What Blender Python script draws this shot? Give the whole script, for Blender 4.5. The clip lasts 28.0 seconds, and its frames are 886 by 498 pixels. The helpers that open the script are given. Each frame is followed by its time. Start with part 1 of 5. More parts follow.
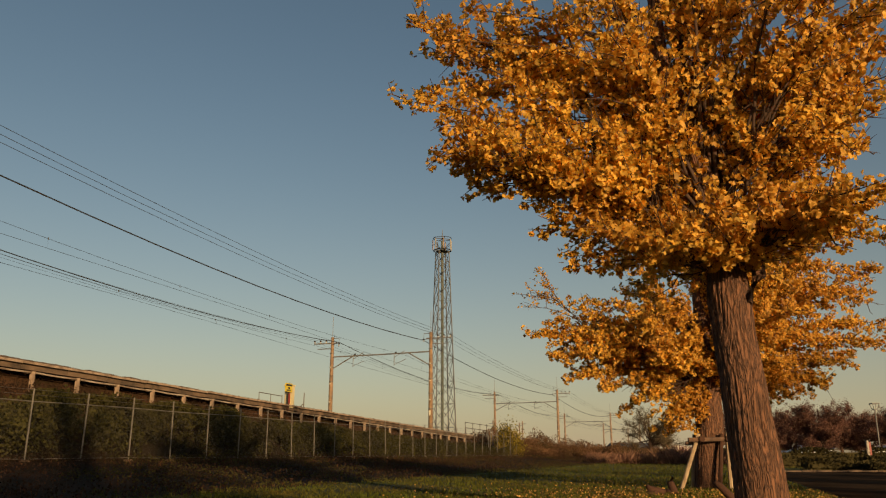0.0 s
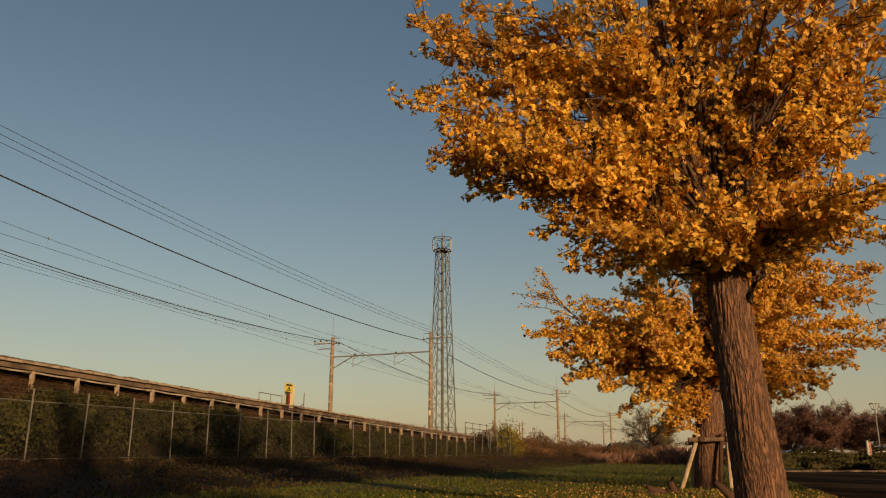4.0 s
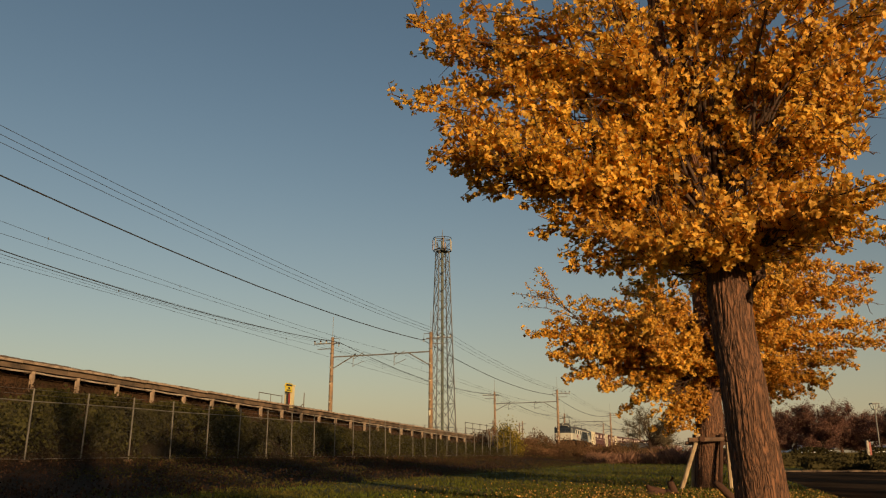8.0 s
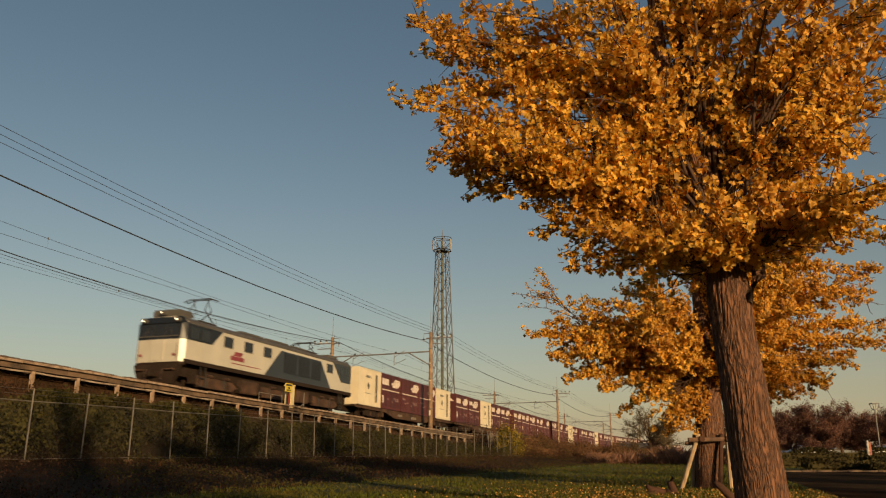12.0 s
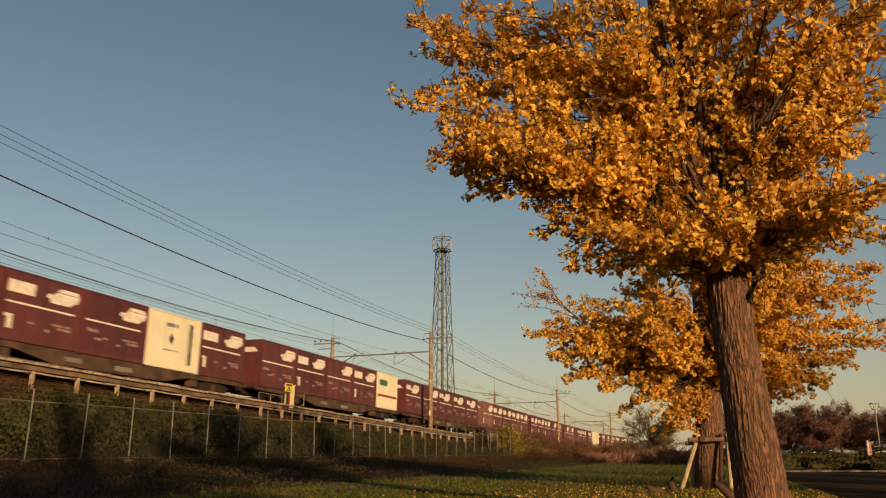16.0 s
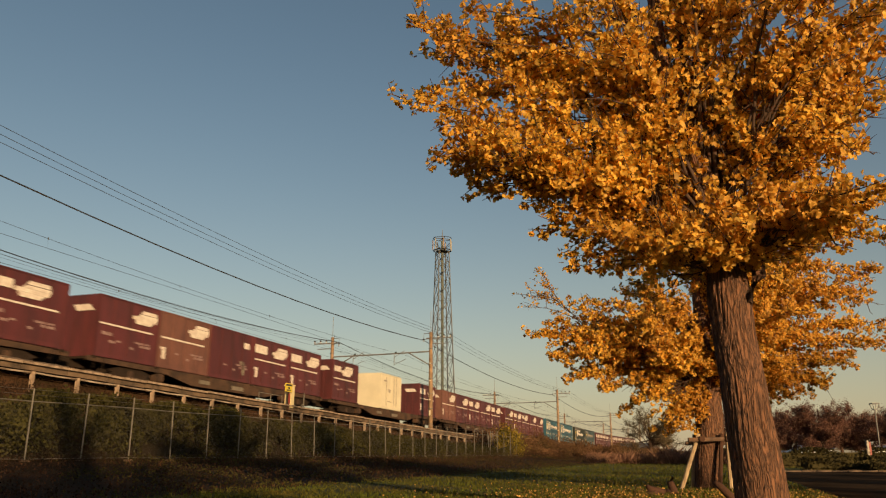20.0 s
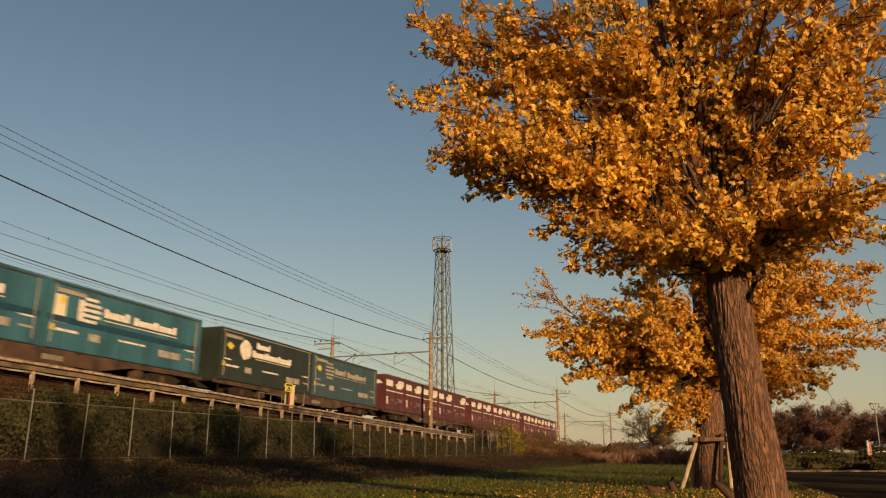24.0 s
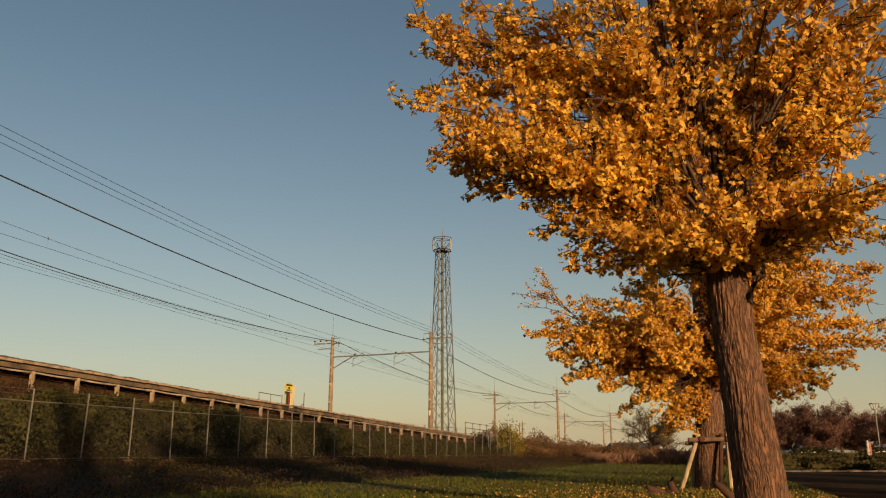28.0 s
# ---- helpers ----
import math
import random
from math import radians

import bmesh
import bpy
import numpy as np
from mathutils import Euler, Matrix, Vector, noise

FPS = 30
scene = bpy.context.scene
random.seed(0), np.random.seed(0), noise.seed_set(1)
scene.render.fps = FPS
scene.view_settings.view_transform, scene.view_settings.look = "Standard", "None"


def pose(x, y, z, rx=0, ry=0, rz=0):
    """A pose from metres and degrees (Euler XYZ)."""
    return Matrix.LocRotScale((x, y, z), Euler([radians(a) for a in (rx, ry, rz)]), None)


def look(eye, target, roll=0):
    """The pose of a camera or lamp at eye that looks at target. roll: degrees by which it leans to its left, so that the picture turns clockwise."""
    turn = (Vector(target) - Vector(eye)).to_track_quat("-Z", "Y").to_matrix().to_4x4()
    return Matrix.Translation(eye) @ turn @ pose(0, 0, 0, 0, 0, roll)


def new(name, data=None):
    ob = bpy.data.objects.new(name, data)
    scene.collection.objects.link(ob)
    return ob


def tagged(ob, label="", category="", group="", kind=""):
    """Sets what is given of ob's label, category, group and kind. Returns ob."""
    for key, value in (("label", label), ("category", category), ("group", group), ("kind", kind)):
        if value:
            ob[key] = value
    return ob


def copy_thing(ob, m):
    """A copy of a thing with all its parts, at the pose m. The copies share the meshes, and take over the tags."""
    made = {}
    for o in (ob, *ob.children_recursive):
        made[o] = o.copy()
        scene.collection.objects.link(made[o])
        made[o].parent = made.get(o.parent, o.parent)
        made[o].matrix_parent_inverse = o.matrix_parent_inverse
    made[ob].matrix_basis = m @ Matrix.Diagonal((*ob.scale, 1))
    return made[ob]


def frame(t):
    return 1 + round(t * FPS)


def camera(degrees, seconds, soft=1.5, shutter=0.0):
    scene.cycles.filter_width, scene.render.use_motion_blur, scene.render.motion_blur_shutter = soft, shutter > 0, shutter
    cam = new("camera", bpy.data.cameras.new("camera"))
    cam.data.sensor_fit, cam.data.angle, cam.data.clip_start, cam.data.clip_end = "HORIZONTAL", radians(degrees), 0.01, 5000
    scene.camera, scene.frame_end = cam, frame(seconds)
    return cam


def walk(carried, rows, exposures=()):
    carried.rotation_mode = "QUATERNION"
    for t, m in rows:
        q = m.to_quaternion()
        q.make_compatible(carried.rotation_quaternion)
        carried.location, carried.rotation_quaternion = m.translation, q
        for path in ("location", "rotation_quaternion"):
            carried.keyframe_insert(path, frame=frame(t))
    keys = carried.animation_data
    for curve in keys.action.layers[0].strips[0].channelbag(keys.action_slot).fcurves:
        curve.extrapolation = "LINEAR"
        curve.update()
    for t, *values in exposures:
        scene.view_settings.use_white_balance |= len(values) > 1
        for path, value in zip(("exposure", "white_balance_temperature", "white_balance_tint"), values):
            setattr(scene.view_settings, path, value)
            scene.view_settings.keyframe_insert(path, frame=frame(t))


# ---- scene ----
cam = camera(58.32, 28.0, soft=1.18, shutter=0.3)
EYE = 0.7
CAM_POSE = pose(0, 0, EYE, 90 + 14.46, 0, 0)
walk(cam, [(0, CAM_POSE), (28, CAM_POSE)], exposures=[(0, 0.0, 6800, 4), (12, 0.0, 6800, 4), (15, 0.2, 6800, 4), (28, 0.2, 6800, 4)])

# ---- light ----
SUN_AZ, SUN_EL = 154.0, 11.5        # clockwise from the view, degrees above the horizon
world = bpy.data.worlds.new("world")
scene.world = world
world.use_nodes = True
wn = world.node_tree
wn.nodes.clear()
sky = wn.nodes.new("ShaderNodeTexSky")
sky.sky_type, sky.sun_disc = "NISHITA", False
sky.sun_elevation, sky.sun_rotation = radians(SUN_EL), radians(SUN_AZ)
sky.altitude, sky.air_density, sky.dust_density, sky.ozone_density = 0, 1.0, 1.0, 1.0
bg = wn.nodes.new("ShaderNodeBackground")
bg.inputs["Strength"].default_value = 0.08
wout = wn.nodes.new("ShaderNodeOutputWorld")
# evening haze all round the horizon, thinning with height
wco = wn.nodes.new("ShaderNodeTexCoord")
wxyz = wn.nodes.new("ShaderNodeSeparateXYZ")
wn.links.new(wco.outputs["Generated"], wxyz.inputs[0])
low = wn.nodes.new("ShaderNodeMath")
low.operation, low.use_clamp = "SUBTRACT", True
low.inputs[0].default_value = 1.0
wn.links.new(wxyz.outputs["Z"], low.inputs[1])
thin = wn.nodes.new("ShaderNodeMath")
thin.operation = "POWER"
thin.inputs[1].default_value = 7.0
wn.links.new(low.outputs[0], thin.inputs[0])
fac = wn.nodes.new("ShaderNodeMath")
fac.operation = "MULTIPLY"
fac.inputs[1].default_value = 0.75
wn.links.new(thin.outputs[0], fac.inputs[0])
haze = wn.nodes.new("ShaderNodeMix")
haze.data_type = "RGBA"
haze.inputs["B"].default_value = (6.5, 4.95, 3.35, 1)
wn.links.new(fac.outputs[0], haze.inputs["Factor"])
wn.links.new(sky.outputs[0], haze.inputs["A"])
wn.links.new(haze.outputs["Result"], bg.inputs["Color"])
wn.links.new(bg.outputs[0], wout.inputs["Surface"])
sun_data = bpy.data.lights.new("sun", "SUN")
sun_data.energy, sun_data.angle, sun_data.color = 5.6, radians(0.6), (1.0, 0.69, 0.38)
sun = new("sun", sun_data)
sa, se = radians(SUN_AZ), radians(SUN_EL)
SUN_DIR = Vector((math.sin(sa) * math.cos(se), math.cos(sa) * math.cos(se), math.sin(se)))
sun.matrix_world = look(SUN_DIR * 60, (0, 0, 0))

# ---- plan: the railway runs straight, falling gently away from the camera ----
AZ, GRADE = 0.346, -0.0223
FW = Vector((math.sin(AZ), math.cos(AZ), 0))
LT = Vector((-math.cos(AZ), math.sin(AZ), 0))
RZ = 90 - math.degrees(AZ)
TRACK_LAT, TRACK2_LAT = 25.24, 29.0
NEAR_POLE_LAT, FAR_POLE_LAT = 22.9, 31.9
SPEED = 23.561


def rail_z(s):
    """Height of the rails: falling at an even grade, then easing to level beyond the trees."""
    if s < 120:
        return 4.112 + GRADE * max(s, -40)
    u = min(s - 120, 60)
    return 1.436 + GRADE * (u - u * u / 120)


def deck_z(s):
    return 4.29 - 0.029 * s


def T(s, lat, z):
    """World place from the distance along the track, the distance across it and the height."""
    p = FW * s + LT * lat
    return Vector((p.x, p.y, z))


def TP(s, lat, z, grade=0.0):
    p = T(s, lat, z)
    return pose(p.x, p.y, p.z, 0, math.degrees(-math.atan(grade)), RZ)


# ---- mesh tools ----
class Shape:
    """Collects faces for one mesh."""

    def __init__(self):
        self.v, self.f = [], []

    def poly(self, pts):
        n = len(self.v)
        self.v += [tuple(p) for p in pts]
        self.f.append(tuple(range(n, n + len(pts))))
        return self

    def box(self, x0, x1, y0, y1, z0, z1):
        n = len(self.v)
        self.v += [(x, y, z) for z in (z0, z1) for y in (y0, y1) for x in (x0, x1)]
        self.f += [tuple(n + i for i in q) for q in
                   ((0, 2, 3, 1), (4, 5, 7, 6), (0, 1, 5, 4), (2, 6, 7, 3), (0, 4, 6, 2), (1, 3, 7, 5))]
        return self

    def bbox(self, x0, x1, y0, y1, z0, z1, c=0.02):
        """A box with chamfered edges."""
        bm = bmesh.new()
        bmesh.ops.create_cube(bm, size=1)
        for v in bm.verts:
            v.co = Vector(((x0 + x1) / 2 + v.co.x * (x1 - x0), (y0 + y1) / 2 + v.co.y * (y1 - y0), (z0 + z1) / 2 + v.co.z * (z1 - z0)))
        bmesh.ops.bevel(bm, geom=bm.edges[:], offset=c, segments=2, affect="EDGES")
        n = len(self.v)
        bm.verts.index_update()
        self.v += [tuple(v.co) for v in bm.verts]
        self.f += [tuple(n + v.index for v in f.verts) for f in bm.faces]
        bm.free()
        return self

    def tube(self, pts, radii, seg=6, cap=True):
        pts = [Vector(p) for p in pts]
        if not hasattr(radii, "__len__"):
            radii = [radii] * len(pts)
        n = len(self.v)
        for i, p in enumerate(pts):
            d = (pts[min(i + 1, len(pts) - 1)] - pts[max(i - 1, 0)]).normalized()
            a = d.cross(Vector((0, 0, 1)) if abs(d.z) < 0.9 else Vector((1, 0, 0))).normalized()
            b = d.cross(a)
            for k in range(seg):
                w = 2 * math.pi * k / seg
                self.v.append(tuple(p + (a * math.cos(w) + b * math.sin(w)) * radii[i]))
        for i in range(len(pts) - 1):
            for k in range(seg):
                a0, a1 = n + i * seg + k, n + i * seg + (k + 1) % seg
                self.f.append((a0, a0 + seg, a1 + seg, a1))
        if cap:
            self.f.append(tuple(n + k for k in range(seg)))
            self.f.append(tuple(n + (len(pts) - 1) * seg + k for k in reversed(range(seg))))
        return self

    def extrude_y(self, outline, y0, y1):
        """A prism from an outline in x and z."""
        n, m = len(self.v), len(outline)
        self.v += [(x, y, z) for y in (y0, y1) for x, z in outline]
        self.f.append(tuple(range(n, n + m)))
        self.f.append(tuple(reversed(range(n + m, n + 2 * m))))
        for k in range(m):
            j = (k + 1) % m
            self.f.append((n + k, n + m + k, n + m + j, n + j))
        return self

    def extrude_x(self, outline, x0, x1):
        n, m = len(self.v), len(outline)
        self.v += [(x, y, z) for x in (x0, x1) for y, z in outline]
        self.f.append(tuple(range(n, n + m)))
        self.f.append(tuple(reversed(range(n + m, n + 2 * m))))
        for k in range(m):
            j = (k + 1) % m
            self.f.append((n + k, n + m + k, n + m + j, n + j))
        return self

    def mesh(self, name, material, smooth=False):
        me = bpy.data.meshes.new(name)
        me.from_pydata(self.v, [], self.f)
        me.validate()
        bm = bmesh.new()
        bm.from_mesh(me)
        bmesh.ops.recalc_face_normals(bm, faces=bm.faces[:])
        bm.to_mesh(me)
        bm.free()
        if smooth:
            me.shade_smooth()
        me.materials.append(material)
        return me


def part(name, shape, material, parent, label="", smooth=False):
    me = shape.mesh(name, material, smooth) if isinstance(shape, Shape) else shape
    ob = new(name, me)
    ob.parent = parent
    if label:
        ob["label"] = label
    return ob


def thing(name, m, label, category, group="", kind=""):
    ob = new(name)
    ob.empty_display_size = 0.2
    ob.matrix_basis = m
    return tagged(ob, label, category, group, kind)


def solid(name, shape, material, label, category, group="", kind="", m=None, smooth=False):
    me = shape.mesh(name, material, smooth) if isinstance(shape, Shape) else shape
    ob = new(name, me)
    if m is not None:
        ob.matrix_basis = m
    return tagged(ob, label, category, group, kind)


def raw_mesh(name, verts, faces, material, smooth=False):
    """A mesh from arrays of places and of equal-sized faces."""
    me = bpy.data.meshes.new(name)
    verts, faces = np.asarray(verts, np.float32), np.asarray(faces, np.int32)
    me.vertices.add(len(verts))
    me.vertices.foreach_set("co", verts.ravel())
    k = faces.shape[1]
    me.loops.add(faces.size)
    me.loops.foreach_set("vertex_index", faces.ravel())
    me.polygons.add(len(faces))
    me.polygons.foreach_set("loop_start", np.arange(0, faces.size, k, dtype=np.int32))
    me.update(calc_edges=True)
    me.validate()
    if smooth:
        me.shade_smooth()
    me.materials.append(material)
    return me


# ---- materials ----
def mat(name, color, rough=0.7, metal=0.0, var=0.25, scale=3.0, bump=0.0, bump_scale=60.0, color2=None, island=0.0, translucent=0.0, random_ob=0.0, stretch=(1, 1, 1), emit=0.0, spec=0.5):
    """A procedural surface: a base colour with stains at one scale and grain at another, relief, and differences from piece to piece."""
    m = bpy.data.materials.new(name)
    m.use_nodes = True
    nt = m.node_tree
    b = nt.nodes["Principled BSDF"]
    b.inputs["Roughness"].default_value, b.inputs["Metallic"].default_value = rough, metal
    b.inputs["Specular IOR Level"].default_value = spec
    co = nt.nodes.new("ShaderNodeTexCoord")
    mp = nt.nodes.new("ShaderNodeMapping")
    mp.inputs["Scale"].default_value = stretch
    nt.links.new(co.outputs["Object"], mp.inputs["Vector"])
    n1 = nt.nodes.new("ShaderNodeTexNoise")
    n1.inputs["Scale"].default_value, n1.inputs["Detail"].default_value = scale, 6
    n2 = nt.nodes.new("ShaderNodeTexNoise")
    n2.inputs["Scale"].default_value, n2.inputs["Detail"].default_value = scale * 14, 3
    for n in (n1, n2):
        nt.links.new(mp.outputs[0], n.inputs["Vector"])
    c2 = color2 or tuple(c * (1 - var) for c in color)
    ramp = nt.nodes.new("ShaderNodeValToRGB")
    ramp.color_ramp.elements[0].position, ramp.color_ramp.elements[1].position = 0.35, 0.65
    ramp.color_ramp.elements[0].color, ramp.color_ramp.elements[1].color = (*c2, 1), (*color, 1)
    add = nt.nodes.new("ShaderNodeMath")
    add.operation = "MULTIPLY_ADD"
    add.inputs[1].default_value, add.inputs[2].default_value = 0.3, -0.15
    nt.links.new(n2.outputs[0], add.inputs[0])
    sm = nt.nodes.new("ShaderNodeMath")
    nt.links.new(n1.outputs[0], sm.inputs[0])
    nt.links.new(add.outputs[0], sm.inputs[1])
    nt.links.new(sm.outputs[0], ramp.inputs[0])
    out = ramp.outputs[0]
    for amount, node, sock in ((island, "ShaderNodeNewGeometry", "Random Per Island"), (random_ob, "ShaderNodeObjectInfo", "Random")):
        if amount:
            r = nt.nodes.new(node)
            mr = nt.nodes.new("ShaderNodeMapRange")
            mr.inputs["To Min"].default_value, mr.inputs["To Max"].default_value = 1 - amount, 1 + amount * 0.6
            nt.links.new(r.outputs[sock], mr.inputs[0])
            mx = nt.nodes.new("ShaderNodeVectorMath")
            mx.operation = "SCALE"
            nt.links.new(out, mx.inputs[0])
            nt.links.new(mr.outputs[0], mx.inputs["Scale"])
            out = mx.outputs[0]
    nt.links.new(out, b.inputs["Base Color"])
    if bump:
        bp = nt.nodes.new("ShaderNodeBump")
        bp.inputs["Strength"].default_value, bp.inputs["Distance"].default_value = bump, 0.02
        n3 = nt.nodes.new("ShaderNodeTexNoise")
        n3.inputs["Scale"].default_value, n3.inputs["Detail"].default_value = bump_scale, 4
        nt.links.new(mp.outputs[0], n3.inputs["Vector"])
        nt.links.new(n3.outputs[0], bp.inputs["Height"])
        nt.links.new(bp.outputs[0], b.inputs["Normal"])
    if translucent:
        tr = nt.nodes.new("ShaderNodeBsdfTranslucent")
        nt.links.new(out, tr.inputs["Color"])
        ms = nt.nodes.new("ShaderNodeMixShader")
        ms.inputs[0].default_value = translucent
        o = nt.nodes["Material Output"]
        nt.links.new(b.outputs[0], ms.inputs[1])
        nt.links.new(tr.outputs[0], ms.inputs[2])
        nt.links.new(ms.outputs[0], o.inputs["Surface"])
    if emit:
        b.inputs["Emission Color"].default_value = (*color, 1)
        b.inputs["Emission Strength"].default_value = emit
    return m


M_LAWN = mat("lawn_soil", (0.045, 0.055, 0.012), 0.95, var=0.4, scale=0.35, bump=0.6, bump_scale=25, color2=(0.055, 0.045, 0.015), spec=0.15)
M_GRASS = mat("grass_blade", (0.085, 0.098, 0.014), 0.8, scale=0.5, color2=(0.1, 0.078, 0.016), island=0.45, translucent=0.3, spec=0.15)
# bank soil twice: shade at the foot and sun higher up put into the colour
M_SOIL_SHADED = mat("bank_soil_shaded", (0.034, 0.018, 0.01), 0.95, scale=0.5, bump=0.8, bump_scale=12, color2=(0.02, 0.014, 0.007), spec=0.05)
M_SOIL_LIT = mat("red_bank_soil_lit", (0.1, 0.05, 0.026), 0.95, scale=0.7, bump=0.8, bump_scale=12, color2=(0.04, 0.026, 0.013), spec=0.05)
M_WEED_G = mat("weed_green", (0.07, 0.06, 0.015), 0.8, scale=0.45, color2=(0.03, 0.024, 0.009), island=0.22, translucent=0.25, spec=0.15)
M_WEED_B = mat("weed_brown", (0.095, 0.042, 0.02), 0.9, scale=0.5, color2=(0.055, 0.028, 0.014), island=0.5, translucent=0.2, spec=0.15)
M_WEED_R = mat("weed_red", (0.06, 0.028, 0.017), 0.85, scale=0.9, color2=(0.028, 0.017, 0.01), island=0.5, translucent=0.25, spec=0.15)
M_REED = mat("dry_reed", (0.3, 0.155, 0.1), 0.9, scale=0.5, color2=(0.12, 0.066, 0.04), island=0.35, translucent=0.3, spec=0.1)
M_PLATE = mat("grimy_plate", (0.2, 0.16, 0.12), 0.7, scale=3, var=0.35)
M_WEED_Y = mat("shrub_yellow", (0.36, 0.25, 0.035), 0.8, scale=1.2, color2=(0.08, 0.07, 0.016), island=0.45, translucent=0.3, spec=0.15)
M_GINKGO = mat("ginkgo_leaf", (0.87, 0.515, 0.078), 0.6, scale=0.8, color2=(0.6, 0.285, 0.04), island=0.46, translucent=0.5)


def bark_material():
    """Deeply furrowed bark: long upright ridges with dark cracks between them."""
    m = bpy.data.materials.new("bark")
    m.use_nodes = True
    nt = m.node_tree
    b = nt.nodes["Principled BSDF"]
    b.inputs["Roughness"].default_value = 0.95
    co = nt.nodes.new("ShaderNodeTexCoord")
    mp = nt.nodes.new("ShaderNodeMapping")
    mp.inputs["Scale"].default_value = (1, 1, 0.17)
    nt.links.new(co.outputs["Object"], mp.inputs["Vector"])
    crack = nt.nodes.new("ShaderNodeTexVoronoi")
    crack.feature = "DISTANCE_TO_EDGE"
    crack.inputs["Scale"].default_value = 23
    warp = nt.nodes.new("ShaderNodeTexNoise")
    warp.inputs["Scale"].default_value, warp.inputs["Detail"].default_value = 9, 4
    mixv = nt.nodes.new("ShaderNodeVectorMath")
    mixv.operation = "MULTIPLY_ADD"
    mixv.inputs[1].default_value = (0.2, 0.2, 0.2)
    nt.links.new(mp.outputs[0], warp.inputs["Vector"])
    nt.links.new(warp.outputs["Color"], mixv.inputs[0])
    nt.links.new(mp.outputs[0], mixv.inputs[2])
    nt.links.new(mixv.outputs[0], crack.inputs["Vector"])
    ramp = nt.nodes.new("ShaderNodeValToRGB")
    e = ramp.color_ramp.elements
    e[0].position, e[0].color = 0.0, (0.045, 0.021, 0.013, 1)
    e[1].position, e[1].color = 0.3, (0.205, 0.09, 0.046, 1)
    mid = e.new(0.07)
    mid.color = (0.125, 0.057, 0.031, 1)
    nt.links.new(crack.outputs["Distance"], ramp.inputs[0])
    fine = nt.nodes.new("ShaderNodeTexNoise")
    fine.inputs["Scale"].default_value, fine.inputs["Detail"].default_value = 60, 5
    nt.links.new(mp.outputs[0], fine.inputs["Vector"])
    mr = nt.nodes.new("ShaderNodeMapRange")
    mr.inputs["To Min"].default_value, mr.inputs["To Max"].default_value = 0.35, 1.45
    nt.links.new(fine.outputs[0], mr.inputs[0])
    sc = nt.nodes.new("ShaderNodeVectorMath")
    sc.operation = "SCALE"
    nt.links.new(ramp.outputs[0], sc.inputs[0])
    nt.links.new(mr.outputs[0], sc.inputs["Scale"])
    nt.links.new(sc.outputs[0], b.inputs["Base Color"])
    cl = nt.nodes.new("ShaderNodeMath")
    cl.operation = "MINIMUM"
    cl.inputs[1].default_value = 0.28
    nt.links.new(crack.outputs["Distance"], cl.inputs[0])
    hs = nt.nodes.new("ShaderNodeMath")
    hs.operation = "MULTIPLY_ADD"
    hs.inputs[1].default_value = 0.25
    nt.links.new(fine.outputs[0], hs.inputs[0])
    nt.links.new(cl.outputs[0], hs.inputs[2])
    bp = nt.nodes.new("ShaderNodeBump")
    bp.inputs["Strength"].default_value, bp.inputs["Distance"].default_value = 1.0, 0.055
    nt.links.new(hs.outputs[0], bp.inputs["Height"])
    nt.links.new(bp.outputs[0], b.inputs["Normal"])
    return m


M_BARK = bark_material()
M_TWIG = mat("twig", (0.085, 0.05, 0.034), 0.9, scale=8, spec=0.15)
M_FALLEN = mat("fallen_leaf", (0.45, 0.25, 0.06), 0.8, scale=2, color2=(0.25, 0.13, 0.05), island=0.5, spec=0.15)
M_CONC = mat("old_concrete", (0.17, 0.105, 0.064), 0.9, scale=1.6, color2=(0.05, 0.033, 0.022), bump=0.5, bump_scale=30)
M_CONC_W = mat("pale_concrete", (0.36, 0.25, 0.175), 0.9, scale=4, color2=(0.17, 0.112, 0.075), bump=0.4, bump_scale=40)
M_PALE_TUBE = mat("pale_tube", (0.42, 0.33, 0.25), 0.7, scale=2.0, color2=(0.14, 0.09, 0.06))
M_GALV = mat("galvanised_steel", (0.17, 0.145, 0.12), 0.65, 0.2, scale=3, var=0.35)
M_POLE = mat("pole_concrete", (0.3, 0.185, 0.105), 0.85, scale=2.5, color2=(0.15, 0.088, 0.05), bump=0.3)
M_PORCELAIN = mat("white_porcelain", (0.5, 0.46, 0.42), 0.3, scale=3, var=0.1)
M_MESH = mat("wire_netting", (0.12, 0.11, 0.1), 0.7, 0.2, scale=3)
M_STEEL = mat("painted_steel", (0.22, 0.2, 0.18), 0.6, 0.3, scale=2)
M_TOWER = mat("tower_steel", (0.17, 0.155, 0.14), 0.6, 0.35, scale=1)
M_LADDER = mat("cable_ladder_green", (0.07, 0.075, 0.055), 0.7, scale=2)
M_WIRE = mat("wire", (0.07, 0.065, 0.06), 0.6, 0.5, scale=2)
M_INSUL = mat("insulator", (0.05, 0.043, 0.04), 0.3, scale=4)
M_UNDER = mat("underfloor_grime", (0.02, 0.013, 0.009), 0.85, 0.0, scale=3, color2=(0.028, 0.017, 0.012), spec=0.15)
M_WEED_F = mat("far_dry_weed", (0.19, 0.092, 0.045), 0.9, scale=0.25, color2=(0.08, 0.05, 0.022), island=0.3, translucent=0.25, spec=0.15)
M_DARK = mat("dark_steel", (0.026, 0.023, 0.021), 0.6, 0.2, scale=2, color2=(0.045, 0.032, 0.025))
M_RUSTY = mat("rusty_underframe", (0.085, 0.046, 0.029), 0.8, 0.0, scale=1.5, color2=(0.035, 0.022, 0.016), spec=0.2)
